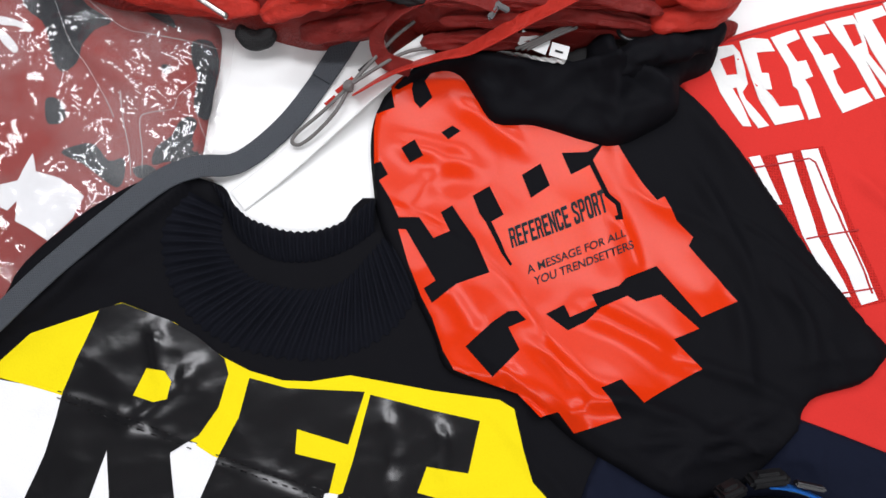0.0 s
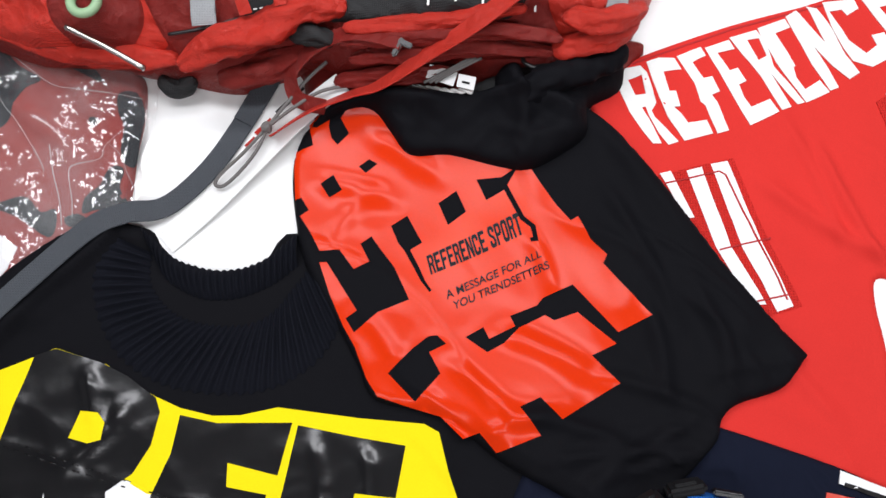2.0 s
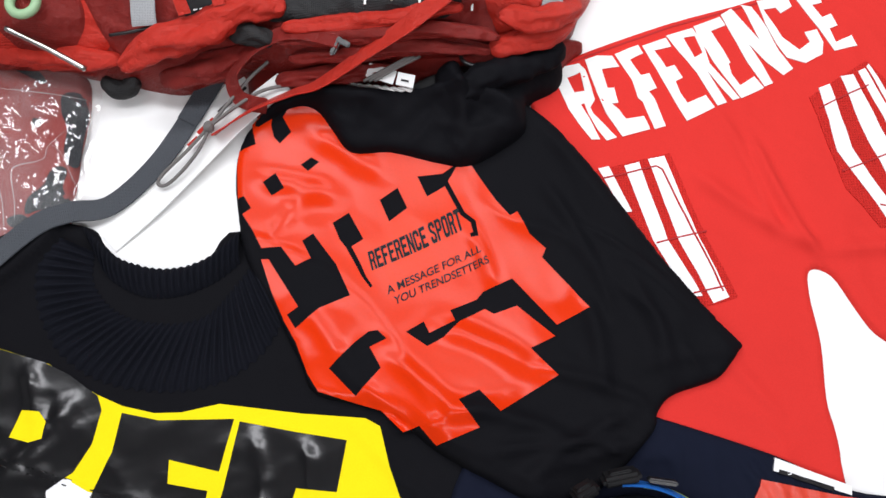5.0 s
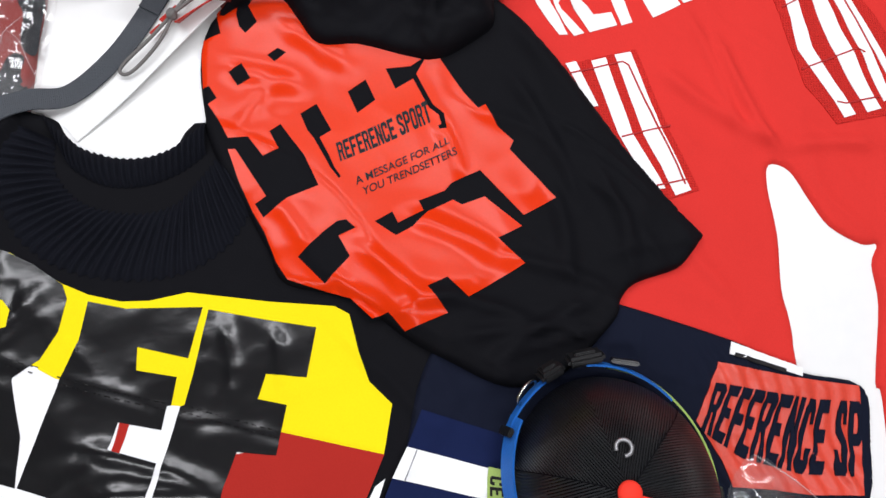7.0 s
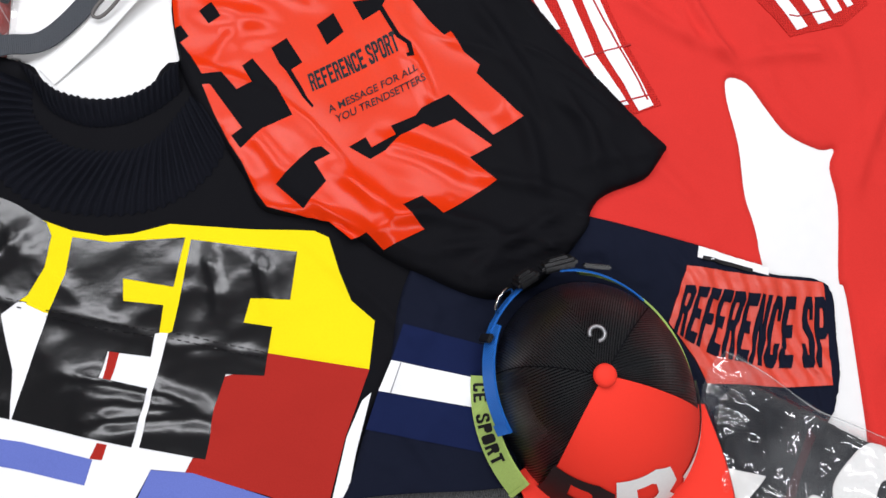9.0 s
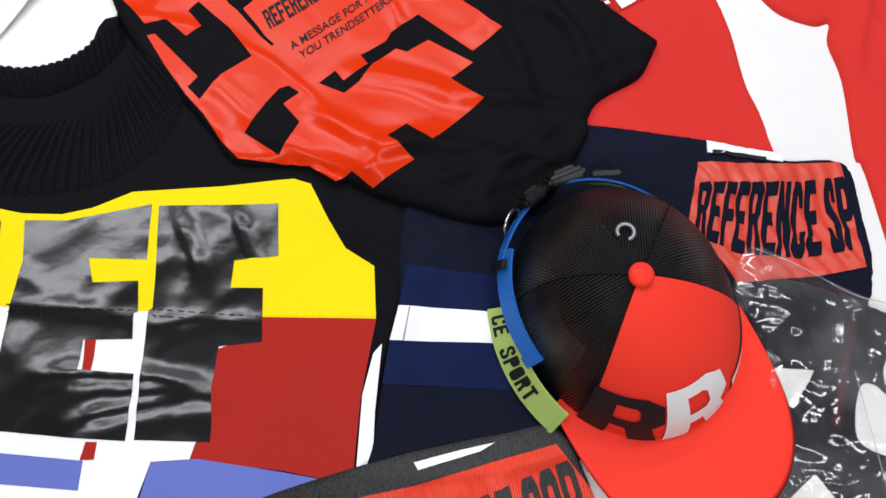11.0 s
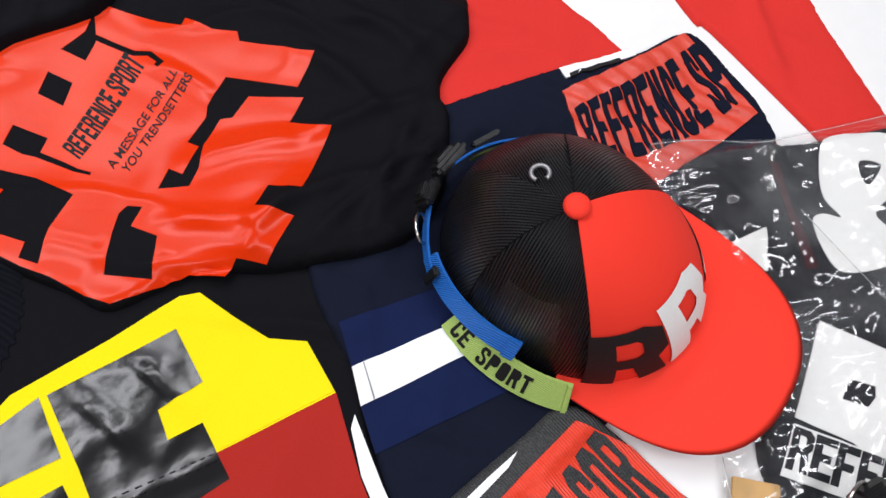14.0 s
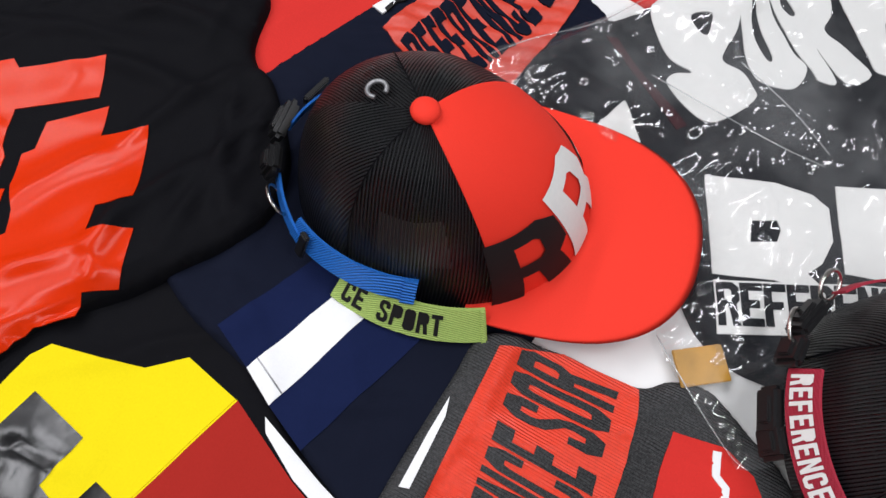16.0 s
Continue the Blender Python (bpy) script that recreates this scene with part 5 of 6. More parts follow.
decal("white_letter", [[(0.3459, -0.2745), (0.3690, -0.3237), (0.3754, -0.3524), (0.3713, -0.3672), (0.3462, -0.3782), (0.3242, -0.3765), (0.3117, -0.3698), (0.3075, -0.3803), (0.2949, -0.3576), (0.2939, -0.3501), (0.2742, -0.3082)],
                       [(0.3294, -0.3183), (0.3398, -0.3355), (0.3336, -0.3406), (0.3232, -0.3414), (0.3128, -0.3241)]], br_f, 0.0009, M["white_print"], bag_r)
decal("white_letter", [[(0.3921, -0.3657), (0.4240, -0.4243), (0.3464, -0.4459), (0.3253, -0.3937)]], br_f, 0.0009, M["white_print"], bag_r)
decal("white_bar", [[(0.2705, -0.3108), (0.3465, -0.4491), (0.3095, -0.4633), (0.2345, -0.3277)]], br_f, 0.0009, M["white_print"], bag_r)
lettering("REFERENCE", [(0.2402, -0.3258), (0.3149, -0.4612)], [(0.2690, -0.3118), (0.3454, -0.4496)], br_f, 0.0016, M["camo_dark"], bag_r, gap=0.06)
decal("white_letter", [curve_pts(q, 4) for q in [[(0.4698, -0.1777), (0.5018, -0.1985), (0.5172, -0.2222), (0.5081, -0.2391), (0.4854, -0.2476), (0.4632, -0.2467), (0.4513, -0.2494), (0.4504, -0.2658), (0.4399, -0.2783), (0.4236, -0.2829), (0.3908, -0.2615), (0.3941, -0.2366), (0.4058, -0.2177), (0.4177, -0.2199), (0.4268, -0.2315), (0.4285, -0.2119), (0.4426, -0.1941)], [(0.4731, -0.2094), (0.4843, -0.2234), (0.4668, -0.2288), (0.4647, -0.2216)]]], br_f, 0.0009, M["white_print"], bag_r)
decal("white_letter", [curve_pts(q, 4) for q in [[(0.5522, -0.2186), (0.5110, -0.2368), (0.4819, -0.2543), (0.4589, -0.2688), (0.4487, -0.2824), (0.4526, -0.3029), (0.4642, -0.3110), (0.4830, -0.3105), (0.4904, -0.2971), (0.5012, -0.2834), (0.5177, -0.2674), (0.5563, -0.2406)], [(0.5234, -0.2449), (0.4959, -0.2652), (0.4777, -0.2827), (0.4724, -0.2797), (0.4918, -0.2591)]]], br_f, 0.0009, M["white_print"], bag_r)
decal("white_letter", [curve_pts(q, 4) for q in [[(0.5665, -0.2395), (0.5108, -0.2775), (0.4824, -0.3146), (0.4759, -0.3242), (0.4827, -0.3366), (0.5060, -0.3107), (0.4861, -0.3428), (0.5069, -0.3599), (0.5201, -0.3321), (0.5263, -0.3111), (0.5526, -0.3091), (0.6018, -0.2747)], [(0.5445, -0.2656), (0.5299, -0.2835), (0.5243, -0.2814), (0.5303, -0.2706)]]], br_f, 0.0009, M["white_print"], bag_r)
decal("white_letter", [curve_pts(q, 4) for q in [[(0.5714, -0.3056), (0.5452, -0.3292), (0.5255, -0.3504), (0.5117, -0.3644), (0.5266, -0.3822), (0.5621, -0.3545), (0.5998, -0.3795), (0.6306, -0.3606), (0.5865, -0.2850)]]], br_f, 0.0009, M["white_print"], bag_r)
decal("white_patch", [[(0.3333, -0.1857), (0.3673, -0.1961), (0.3448, -0.2213), (0.3261, -0.2083)]], br_f, 0.0009, M["white_print"], bag_r)
decal("wine_stripe", [[(0.4112, -0.1593), (0.4174, -0.1677), (0.3769, -0.2462), (0.3686, -0.2407)]], br_f, 0.0006, M["wine"], bag_r)
block("amber_tape", pose(0.209, -0.327, 0.010, 0, 0, -52), 0.036, 0.026, 0.002, M["amber"], bag_r, 0.0006, "amber adhesive tape")
FILM_R = [(0.3515, -0.0871), (0.3853, -0.1095), (0.4234, -0.1433), (0.4573, -0.1597), (0.5243, -0.1957), (0.6849, -0.2709), (0.7716, -0.4713), (0.5761, -0.5893), (0.4280, -0.6189), (0.2787, -0.5488), (0.2052, -0.4377), (0.1584, -0.3783), (0.1617, -0.3635), (0.1842, -0.3279), (0.2149, -0.2928), (0.2670, -0.2712),
                     (0.2900, -0.2280), (0.3158, -0.1667), (0.3261, -0.1158)]
film("plastic_bag", FILM_R, bag_r, M["film_dense"], 8)
# rolled edge and long pleats of the film, with glints put in as milky tubes
for q in ([(0.3515, -0.0871), (0.3853, -0.1095), (0.4234, -0.1433), (0.4573, -0.1597), (0.5243, -0.1957), (0.6849, -0.2709)], [(0.1584, -0.3783), (0.1617, -0.3635), (0.1842, -0.3279), (0.2149, -0.2928)],
          [(0.402, -0.205), (0.398, -0.268), (0.396, -0.318), (0.40, -0.352)], [(0.455, -0.262), (0.430, -0.312), (0.412, -0.352)]):
    tube("film_fold_glint", [(x, y, float(sample(TOP, x, y)) + 0.0052 + 0.0008 * math.sin(i * 2.1)) for i, (x, y) in enumerate(q)], 0.0005, M["film_fold_glint"], bag_r, n=5, seg=6)
TOP = blur(np.maximum(TOP, 0), 0.004)


# ---- caps ----
A, B, RISE = 0.096, 0.081, 0.116


LEAN = Vector((0.0, -0.006, 0.0))


def crown_at(th, s, off=0.0):
    """A point of the crown: th degrees from the front, s from 0 at the rim to 1 at the top."""
    t = s * math.pi / 2
    k = math.cos(t) ** (0.70 + 0.65 * max(math.cos(radians(th)), 0)) if s < 1 else 0.0
    k *= 1 + (0.03 + 0.07 * max(math.cos(radians(th)), 0)) * (1 - s) ** 2
    flat = 1.0 - 0.05 * math.sin(t)
    z = RISE * math.sin(t) ** 0.92 if s > 0 else 0.0
    lean = LEAN * math.sin(t) ** 1.5
    a = radians(th)
    n = Vector((math.sin(a) * math.cos(t), math.cos(a) * math.cos(t), 0.35 + math.sin(t))).normalized()
    return Vector((B * k * flat * math.sin(a), A * k * flat * math.cos(a), 0.006 + z)) + lean + n * off


def crown_part(name, th0, th1, s0, s1, off, mat, parent, nu=40, nv=22, label=""):
    """A stretch of the crown. Its threads run parallel within each sewn panel of 60 degrees."""
    verts, faces = [], []
    for i in range(nu + 1):
        for j in range(nv + 1):
            th, s = th0 + (th1 - th0) * i / nu, s0 + (s1 - s0) * j / nv
            verts.append(tuple(crown_at(th, s, off)))
    for i in range(nu):
        for j in range(nv):
            k = i * (nv + 1) + j
            faces.append((k, k + 1, k + nv + 2, k + nv + 1))
    ob = mesh_ob(name, verts, faces, mat, parent, label=label)
    lay = ob.data.uv_layers.new(name="UVMap")
    for poly in ob.data.polygons:
        th = th0 + (th1 - th0) * (min(q // (nv + 1) for q in poly.vertices) + 0.5) / nu
        mid = radians(60 * math.floor(th / 60) + 30)
        for q in poly.loop_indices:
            k = ob.data.loops[q].vertex_index
            a, s = radians(th0 + (th1 - th0) * (k // (nv + 1)) / nu) - mid, s0 + (s1 - s0) * (k % (nv + 1)) / nv
            lay.data[q].uv = (6.2 * 0.09 * math.cos(s * math.pi / 2) ** 0.7 * math.sin(a) + 0.10 * s, s * 0.9)
    return ob


def crown_letter(name, loops, th0, th1, s0, s1, off, mat, parent):
    """A flat letter bent round the crown."""
    from mathutils.geometry import delaunay_2d_cdt
    pts, edges = [], []
    for lp in loops:
        lp = dense(lp, 0.06)
        k = len(pts)
        pts += lp
        edges += [(k + i, k + (i + 1) % len(lp)) for i in range(len(lp))]
    grid = [(i / 14, j / 14) for i in range(1, 14) for j in range(1, 14)]
    v, _, f, _, _, _ = delaunay_2d_cdt([Vector(p) for p in pts + grid], edges, [], 2, 1e-5)
    mid = [(np.array([sum(v[q].x for q in t) / 3]), np.array([sum(v[q].y for q in t) / 3])) for t in f]
    area = [t for t, c in zip(f, mid) if inside(loops[0], *c)[0] and not any(inside(lp, *c)[0] for lp in loops[1:])]
    return mesh_ob(name, [tuple(crown_at(th0 + (th1 - th0) * p.x, s0 + (s1 - s0) * p.y, off)) for p in v], [tuple(t) for t in area], mat, parent)


def strap_at(th, z, off):
    a = radians(th)
    return Vector(((B + off) * math.sin(a), (A + off) * math.cos(a), z))


def cap_strap(name, th0, th1, z0, z1, width, off0, off1, mat, parent, lean=0.25, label=""):
    """Webbing on edge round the crown's rim."""
    n = 28
    verts, faces = [], []
    for i in range(n + 1):
        u = i / n
        th, z, off = th0 + (th1 - th0) * u, z0 + (z1 - z0) * u, off0 + (off1 - off0) * u
        for s, d in ((-1, 0), (1, 0), (1, 1), (-1, 1)):
            h = s * width / 2
            verts.append(tuple(strap_at(th, z + h * 0.92, off - h * lean + d * 0.0018)))
    for i in range(n):
        for j in range(4):
            a, b = i * 4 + j, i * 4 + (j + 1) % 4
            faces.append((a, b, b + 4, a + 4))
    faces += [(0, 1, 2, 3), (n * 4 + 3, n * 4 + 2, n * 4 + 1, n * 4)]
    return mesh_ob(name, verts, faces, mat, parent, smooth=False, label=label)


def strap_word(word, th0, th1, z0, z1, off, lean, mat, parent, width):
    n = len(word)
    for k, ch in enumerate(word):
        if ch not in GLYPHS:
            continue
        from mathutils.geometry import delaunay_2d_cdt
        pts, edges = [], []
        for lp in GLYPHS[ch]:
            c = len(pts)
            pts += lp
            edges += [(c + i, c + (i + 1) % len(lp)) for i in range(len(lp))]
        v, _, f, _, _, _ = delaunay_2d_cdt([Vector(p) for p in pts], edges, [], 2, 1e-5)
        verts = []
        for p in v:
            u = (k + 0.08 + p.x * 0.84) / n
            h = (p.y - 0.5) * width * 0.62
            o = off[0] + (off[1] - off[0]) * u
            verts.append(tuple(strap_at(th0 + (th1 - th0) * u, z0 + (z1 - z0) * u + h * 0.92, o - h * lean + 0.0026)))
        mesh_ob("letter", verts, [tuple(t) for t in f], mat, parent, smooth=False)


def buckle(parent, th0, th1, z, off, mat):
    """A side-release buckle: two halves that meet, bent round the rim."""
    for th, L, w in ((th0 + (th1 - th0) * 0.18, 0.022, 0.021), (th0 + (th1 - th0) * 0.68, 0.032, 0.018)):
        p = strap_at(th, z, off)
        m = Matrix.Translation(p) @ pose(0, 0, 0, 0, 0, -th) @ pose(0, 0, 0, 25, 0, 0)
        body = block("buckle_half", m, L, 0.009, w, mat, parent, 0.003)
        block("buckle_bar", m @ pose(0, 0.005, 0), L * 0.55, 0.0035, w * 0.45, mat, body, 0.001)


def ring_loop(name, parent, p, m, rx, ry, r, mat):
    return tube(name, [tuple(Vector(p) + m @ Vector((rx * math.cos(a), ry * math.sin(a), 0))) for a in [2 * math.pi * i / 10 for i in range(10)]], r, mat, parent, closed=True, seg=8, n=4)


def build_cap(label, x, y, z, rz, front, brim_mat, red_cap):
    cap = thing("cap", label, "cap", "caps on the table")
    crown_part("mesh_crown", 60, 300, 0.0, 1.0, 0.0, M["mesh"], cap, 72, 22, "black open sports mesh")
    crown_part("front_crown", -60, 60, 0.0, 1.0, 0.0012, front, cap, 40, 22)
    for th in (60, 120, 240, 300):
        tube("seam", [tuple(crown_at(th, s / 12, 0.0004)) for s in range(13)], 0.00045, front if th in (60, 300) and red_cap else M["black_knit"], cap, n=2, seg=6)
    # Added black sheet: keeps the red front's inner face from showing through the mesh.
    crown_part("front_dark_sheet", -60, 60, 0.0, 0.98, -0.0012, M["black_knit"], cap, 24, 12)
    crown_part("sweatband", 62, 298, 0.02, 0.12, -0.003, M["black_knit"], cap, 60, 3)
    # Added black shell in place of the crown's dark hollow behind the mesh.
    crown_part("crown_dark_shell", 60, 300, 0.0, 0.98, -0.007, M["black_knit"], cap, 48, 12)
    bm = bmesh.new()
    bmesh.ops.create_uvsphere(bm, u_segments=20, v_segments=10, radius=1)
    bmesh.ops.scale(bm, vec=(0.0090, 0.0090, 0.0052), verts=bm.verts)
    bmesh.ops.translate(bm, vec=crown_at(0, 1.0, 0) + Vector((0, 0, 0.002)), verts=bm.verts)
    me = bpy.data.meshes.new("button")
    bm.to_mesh(me)
    bm.free()
    me.materials.append(front)
    me.polygons.foreach_set("use_smooth", [True] * len(me.polygons))
    o = new("button", me)
    o.parent = cap
    # brim
    nu, nv = 48, 14
    verts, faces = [], []
    for side in (0, 1):
        for i in range(nu + 1):
            u = -1 + 2 * i / nu
            q = radians(68 * u)
            inn = Vector((B * 1.02 * math.sin(q), A * (0.99 + 0.08 * math.cos(q)) * math.cos(q), 0))
            e = abs(math.sin(u * math.pi / 2))
            out = Vector((0.088 * math.copysign(e ** 0.85, u), 0.040 + 0.144 * max(math.cos(u * math.pi / 2), 0) ** 0.62, 0))
            for j in range(nv + 1):
                p = inn.lerp(out, j / nv)
                zz = 0.008 + 0.010 * (1 - (p.x / 0.093) ** 2) + 0.004 * (j / nv)
                edge = 0.0016 * (1 - (1 if j == nv else 0))
                verts.append((p.x, p.y, zz + (edge if side == 0 else -edge)))
    w = nv + 1
    off = (nu + 1) * w
    for i in range(nu):
        for j in range(nv):
            k = i * w + j
            faces.append((k, k + w, k + w + 1, k + 1))
            faces.append((off + k, off + k + 1, off + k + w + 1, off + k + w))
        faces.append((i * w + nv, (i + 1) * w + nv, off + (i + 1) * w + nv, off + i * w + nv))
    brim = mesh_ob("brim", verts, [f[::-1] for f in faces], brim_mat, cap, label="" if red_cap else "dark curved brim")
    brim.rotation_euler = (0, 0, radians(-4 if red_cap else 0))
    for row in (0.25, 0.42, 0.59, 0.76, 0.91):
        pts = []
        for i in range(3, 30):
            u = -1 + 2 * i / 32
            q = radians(68 * u)
            inn = Vector((B * 1.02 * math.sin(q), A * (0.99 + 0.08 * math.cos(q)) * math.cos(q), 0))
            e = abs(math.sin(u * math.pi / 2))
            out = Vector((0.088 * math.copysign(e ** 0.85, u), 0.040 + 0.144 * max(math.cos(u * math.pi / 2), 0) ** 0.62, 0))
            p = inn.lerp(out, row)
            pts.append((p.x, p.y, 0.0094 + 0.010 * (1 - (p.x / 0.093) ** 2) + 0.004 * row))
        tube("stitching", pts, 0.0002, brim_mat, brim, n=2, seg=5)
    # metal pin in the form of an open ring
    c = crown_at(197, 0.86, 0.002)
    tube("pin", [tuple(c + Vector((0.0056 * math.cos(a), 0.0056 * math.sin(a), 0.001 - 0.25 * 0.0056 * -math.sin(a)))) for a in [radians(70 + 290 * i / 9) for i in range(10)]], 0.0016, M["pin"], cap, seg=6, n=3, label="grey metal pin")
    cap.matrix_world = Matrix.Translation((x, y, z)) @ pose(0, 0, 0, 0, 0, rz)
    return cap


LEAN = Vector((0.012, -0.018, 0.0))
cap = build_cap("red and black mesh cap with blue and lime webbing straps", 0.226, -0.114, 0.010, 198.5, M["cap_red"], M["cap_red"], True)
crown_part("inner_label", 76, 108, 0.26, 0.52, -0.003, M["white_cloth"], cap, 12, 6, "pale label seen through the mesh")
crown_letter("black_letter", GLYPHS["R"], 62, 22, 0.0, 0.37, 0.0026, M["black_print"], cap)
crown_letter("white_letter", GLYPHS["R"], 21, -19, 0.0, 0.40, 0.0026, M["white_print"], cap)
crown_letter("white_letter", [[(0, 0), (1, 0.25), (1, 0.7), (0, 1)]], -24, -76, 0.02, 0.19, 0.0026, M["white_print"], cap)
gs = cap_strap("lime_strap", 66, 119, 0.015, 0.012, 0.020, 0.0185, 0.0120, M["green_web"], cap, lean=0.8, label="lime green webbing strap")
strap_word("CE SPORT", 116, 80, 0.0122, 0.0142, (0.0124, 0.0168), 0.8, M["black_print"], gs, 0.021)
cap_strap("strap_fold", 66.5, 68, 0.0150, 0.0150, 0.0205, 0.0198, 0.0196, M["green_web"], gs, lean=0.8)
cap_strap("strap_end", 91, 96, 0.033, 0.0323, 0.0200, 0.0052, 0.0058, M["blue_web"], cap, lean=0.4, label="folded end of the blue strap")
cap_strap("blue_strap", 91, 144, 0.033, 0.025, 0.0185, 0.0035, 0.012, M["blue_web"], cap, lean=0.4, label="bright blue webbing strap")
cap_strap("blue_strap", 136, 166, 0.020, 0.026, 0.010, 0.014, 0.014, M["blue_web"], cap, label="bright blue webbing strap")
cap_strap("blue_strap", 188, 236, 0.030, 0.026, 0.014, 0.013, 0.004, M["blue_web"], cap, label="bright blue webbing strap")
cap_strap("lime_strap", 200, 290, 0.018, 0.012, 0.012, 0.010, 0.004, M["green_web"], cap, label="lime green webbing strap")
buckle(cap, 164, 200, 0.032, 0.019, M["black_plastic"])
for th, zz in ((136, 0.024), (208, 0.030)):
    block("slider", Matrix.Translation(strap_at(th, zz, 0.016)) @ pose(0, 0, 0, 15, 0, -th), 0.008 if th < 180 else 0.024, 0.004, 0.024 if th < 180 else 0.009, M["black_plastic"], cap, 0.0012)
ring_loop("metal_ring", cap, strap_at(156, 0.026, 0.018), Euler((radians(60), radians(20), radians(-156))).to_matrix(), 0.012, 0.010, 0.0014, M["steel"])

LEAN = Vector((0.0, -0.006, 0.0))
cap_b = build_cap("black mesh cap with a crimson webbing strap and black buckles", 0.222, -0.462, 0.018, 117, M["mesh"], M["black_knit"], False)
rs = cap_strap("crimson_strap", 60, 112, 0.040, 0.040, 0.020, 0.004, 0.004, M["red_web"], cap_b, lean=0.6, label="crimson webbing strap")
strap_word("REFERENCE", 110, 66, 0.040, 0.040, (0.004, 0.004), 0.6, M["white_print"], rs, 0.022)
cap_strap("crimson_strap", 150, 200, 0.034, 0.03, 0.014, 0.010, 0.006, M["red_web"], cap_b, label="crimson webbing strap")
buckle(cap_b, 112, 142, 0.034, 0.014, M["black_plastic"])
buckle(cap_b, 84, 104, 0.020, 0.016, M["black_plastic"])
for th in (126, 148):
    ring_loop("metal_ring", cap_b, strap_at(th, 0.036, 0.018), Euler((radians(40), radians(20), radians(-th))).to_matrix(), 0.013, 0.010, 0.0015, M["steel"])

# ---- backpack ----
def roll(name, pts, r, mat, parent, seed=1, ridges=4, squash=0.8, label=""):
    """Bunched fabric: a twisted, uneven roll along a line."""
    line = [Vector(q) for q in curve_pts(pts, 12, False)]
    k, seg = len(line), 28
    verts, faces = [], []
    for i, q in enumerate(line):
        t = (line[min(i + 1, k - 1)] - line[max(i - 1, 0)]).normalized()
        s = t.cross(Vector((0, 0, 1))).normalized()
        u = s.cross(t)
        end = math.sin(math.pi * min(max(i / (k - 1), 0.0), 1.0)) ** 0.35 if 0 < i < k - 1 else 0.05
        for j in range(seg):
            a = 2 * math.pi * j / seg
            n1 = noise.noise(Vector((q.x * 45 + seed, q.y * 45, math.cos(a) * 1.6)))
            n2 = noise.noise(Vector((q.x * 110, q.y * 110 + seed, math.sin(a) * 3)))
            w = r * end * (1 + 0.16 * math.sin(ridges * a + i * 0.22 + 2 * n1) + 0.30 * n1 + 0.22 * n2)
            verts.append(tuple(q + s * (w * math.cos(a)) + u * (w * squash * math.sin(a))))
    for i in range(k - 1):
        for j in range(seg):
            a, b = i * seg + j, i * seg + (j + 1) % seg
            faces.append((a, b, b + seg, a + seg))
    faces += [tuple(range(seg))[::-1], tuple(range((k - 1) * seg, k * seg))]
    return mesh_ob(name, verts, faces, mat, parent, label=label)


base_top = TOP.copy()
PACK = [(-0.52, 0.80), (0.26, 0.80), (0.245, 0.60), (0.222, 0.48), (0.205, 0.432), (0.19, 0.404), (0.15, 0.393), (0.10, 0.388), (0.05, 0.385), (0.0, 0.374), (-0.07, 0.370), (-0.10, 0.380), (-0.14, 0.373), (-0.175, 0.362), (-0.21, 0.367), (-0.25, 0.378), (-0.31, 0.382), (-0.36, 0.386),
        (-0.42, 0.41), (-0.50, 0.45)]
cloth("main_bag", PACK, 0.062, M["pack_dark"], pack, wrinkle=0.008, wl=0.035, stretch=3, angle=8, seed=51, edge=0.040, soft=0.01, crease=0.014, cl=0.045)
cloth("side_pocket", [(-0.52, 0.60), (-0.20, 0.56), (-0.208, 0.43), (-0.222, 0.405), (-0.245, 0.386), (-0.30, 0.389), (-0.36, 0.391), (-0.42, 0.416), (-0.50, 0.455)], 0.010, M["pack_red"], pack, wrinkle=0.006, wl=0.04, stretch=1.6, angle=-25, seed=53, edge=0.016,
      crease=0.010, cl=0.05, label="bright red side pocket")
cloth("pocket_flap", [(-0.262, 0.47), (-0.165, 0.45), (-0.160, 0.405), (-0.205, 0.372), (-0.226, 0.380), (-0.245, 0.415)], 0.005, M["pack_dark"], pack, wrinkle=0.003, wl=0.03, seed=56, edge=0.008, crease=0.005, cl=0.03, label="dark red pocket flap with zip")
cloth("round_patch", [(-0.290 + 0.040 * math.cos(a), 0.412 + 0.030 * math.sin(a)) for a in [2 * math.pi * i / 14 for i in range(14)]], 0.004, M["pack_dark"], pack, wrinkle=0.001, seed=54, label="dark red round patch")
ringz = float(sample(TOP, -0.290, 0.408)) + 0.006
tube("rubber_ring", [(-0.290 + 0.0115 * math.cos(a), 0.407 + 0.0115 * math.sin(a), ringz) for a in [2 * math.pi * i / 12 for i in range(12)]], 0.0042, M["green_ring"], pack, closed=True, seg=10, n=4, label="pale green rubber eyelet ring")
cloth("back_panel", [(-0.165, 0.58), (0.10, 0.58), (0.092, 0.44), (0.082, 0.404), (0.04, 0.398), (0.004, 0.390), (-0.04, 0.396), (-0.068, 0.400), (-0.112, 0.413), (-0.150, 0.404), (-0.165, 0.43)], 0.012, M["pack_black"], pack, wrinkle=0.002, wl=0.05, seed=55, edge=0.010,
      label="black padded mesh panel")
for i in range(5):
    x = 0.004 + 0.0235 * i
    y = 0.4045 + 0.0016 * i
    block("white_tick", pose(x, y, float(sample(TOP, x, y)) + 0.0012, 0, 0, -4), 0.0020, 0.009, 0.001, M["white_print"], pack, 0.0002)
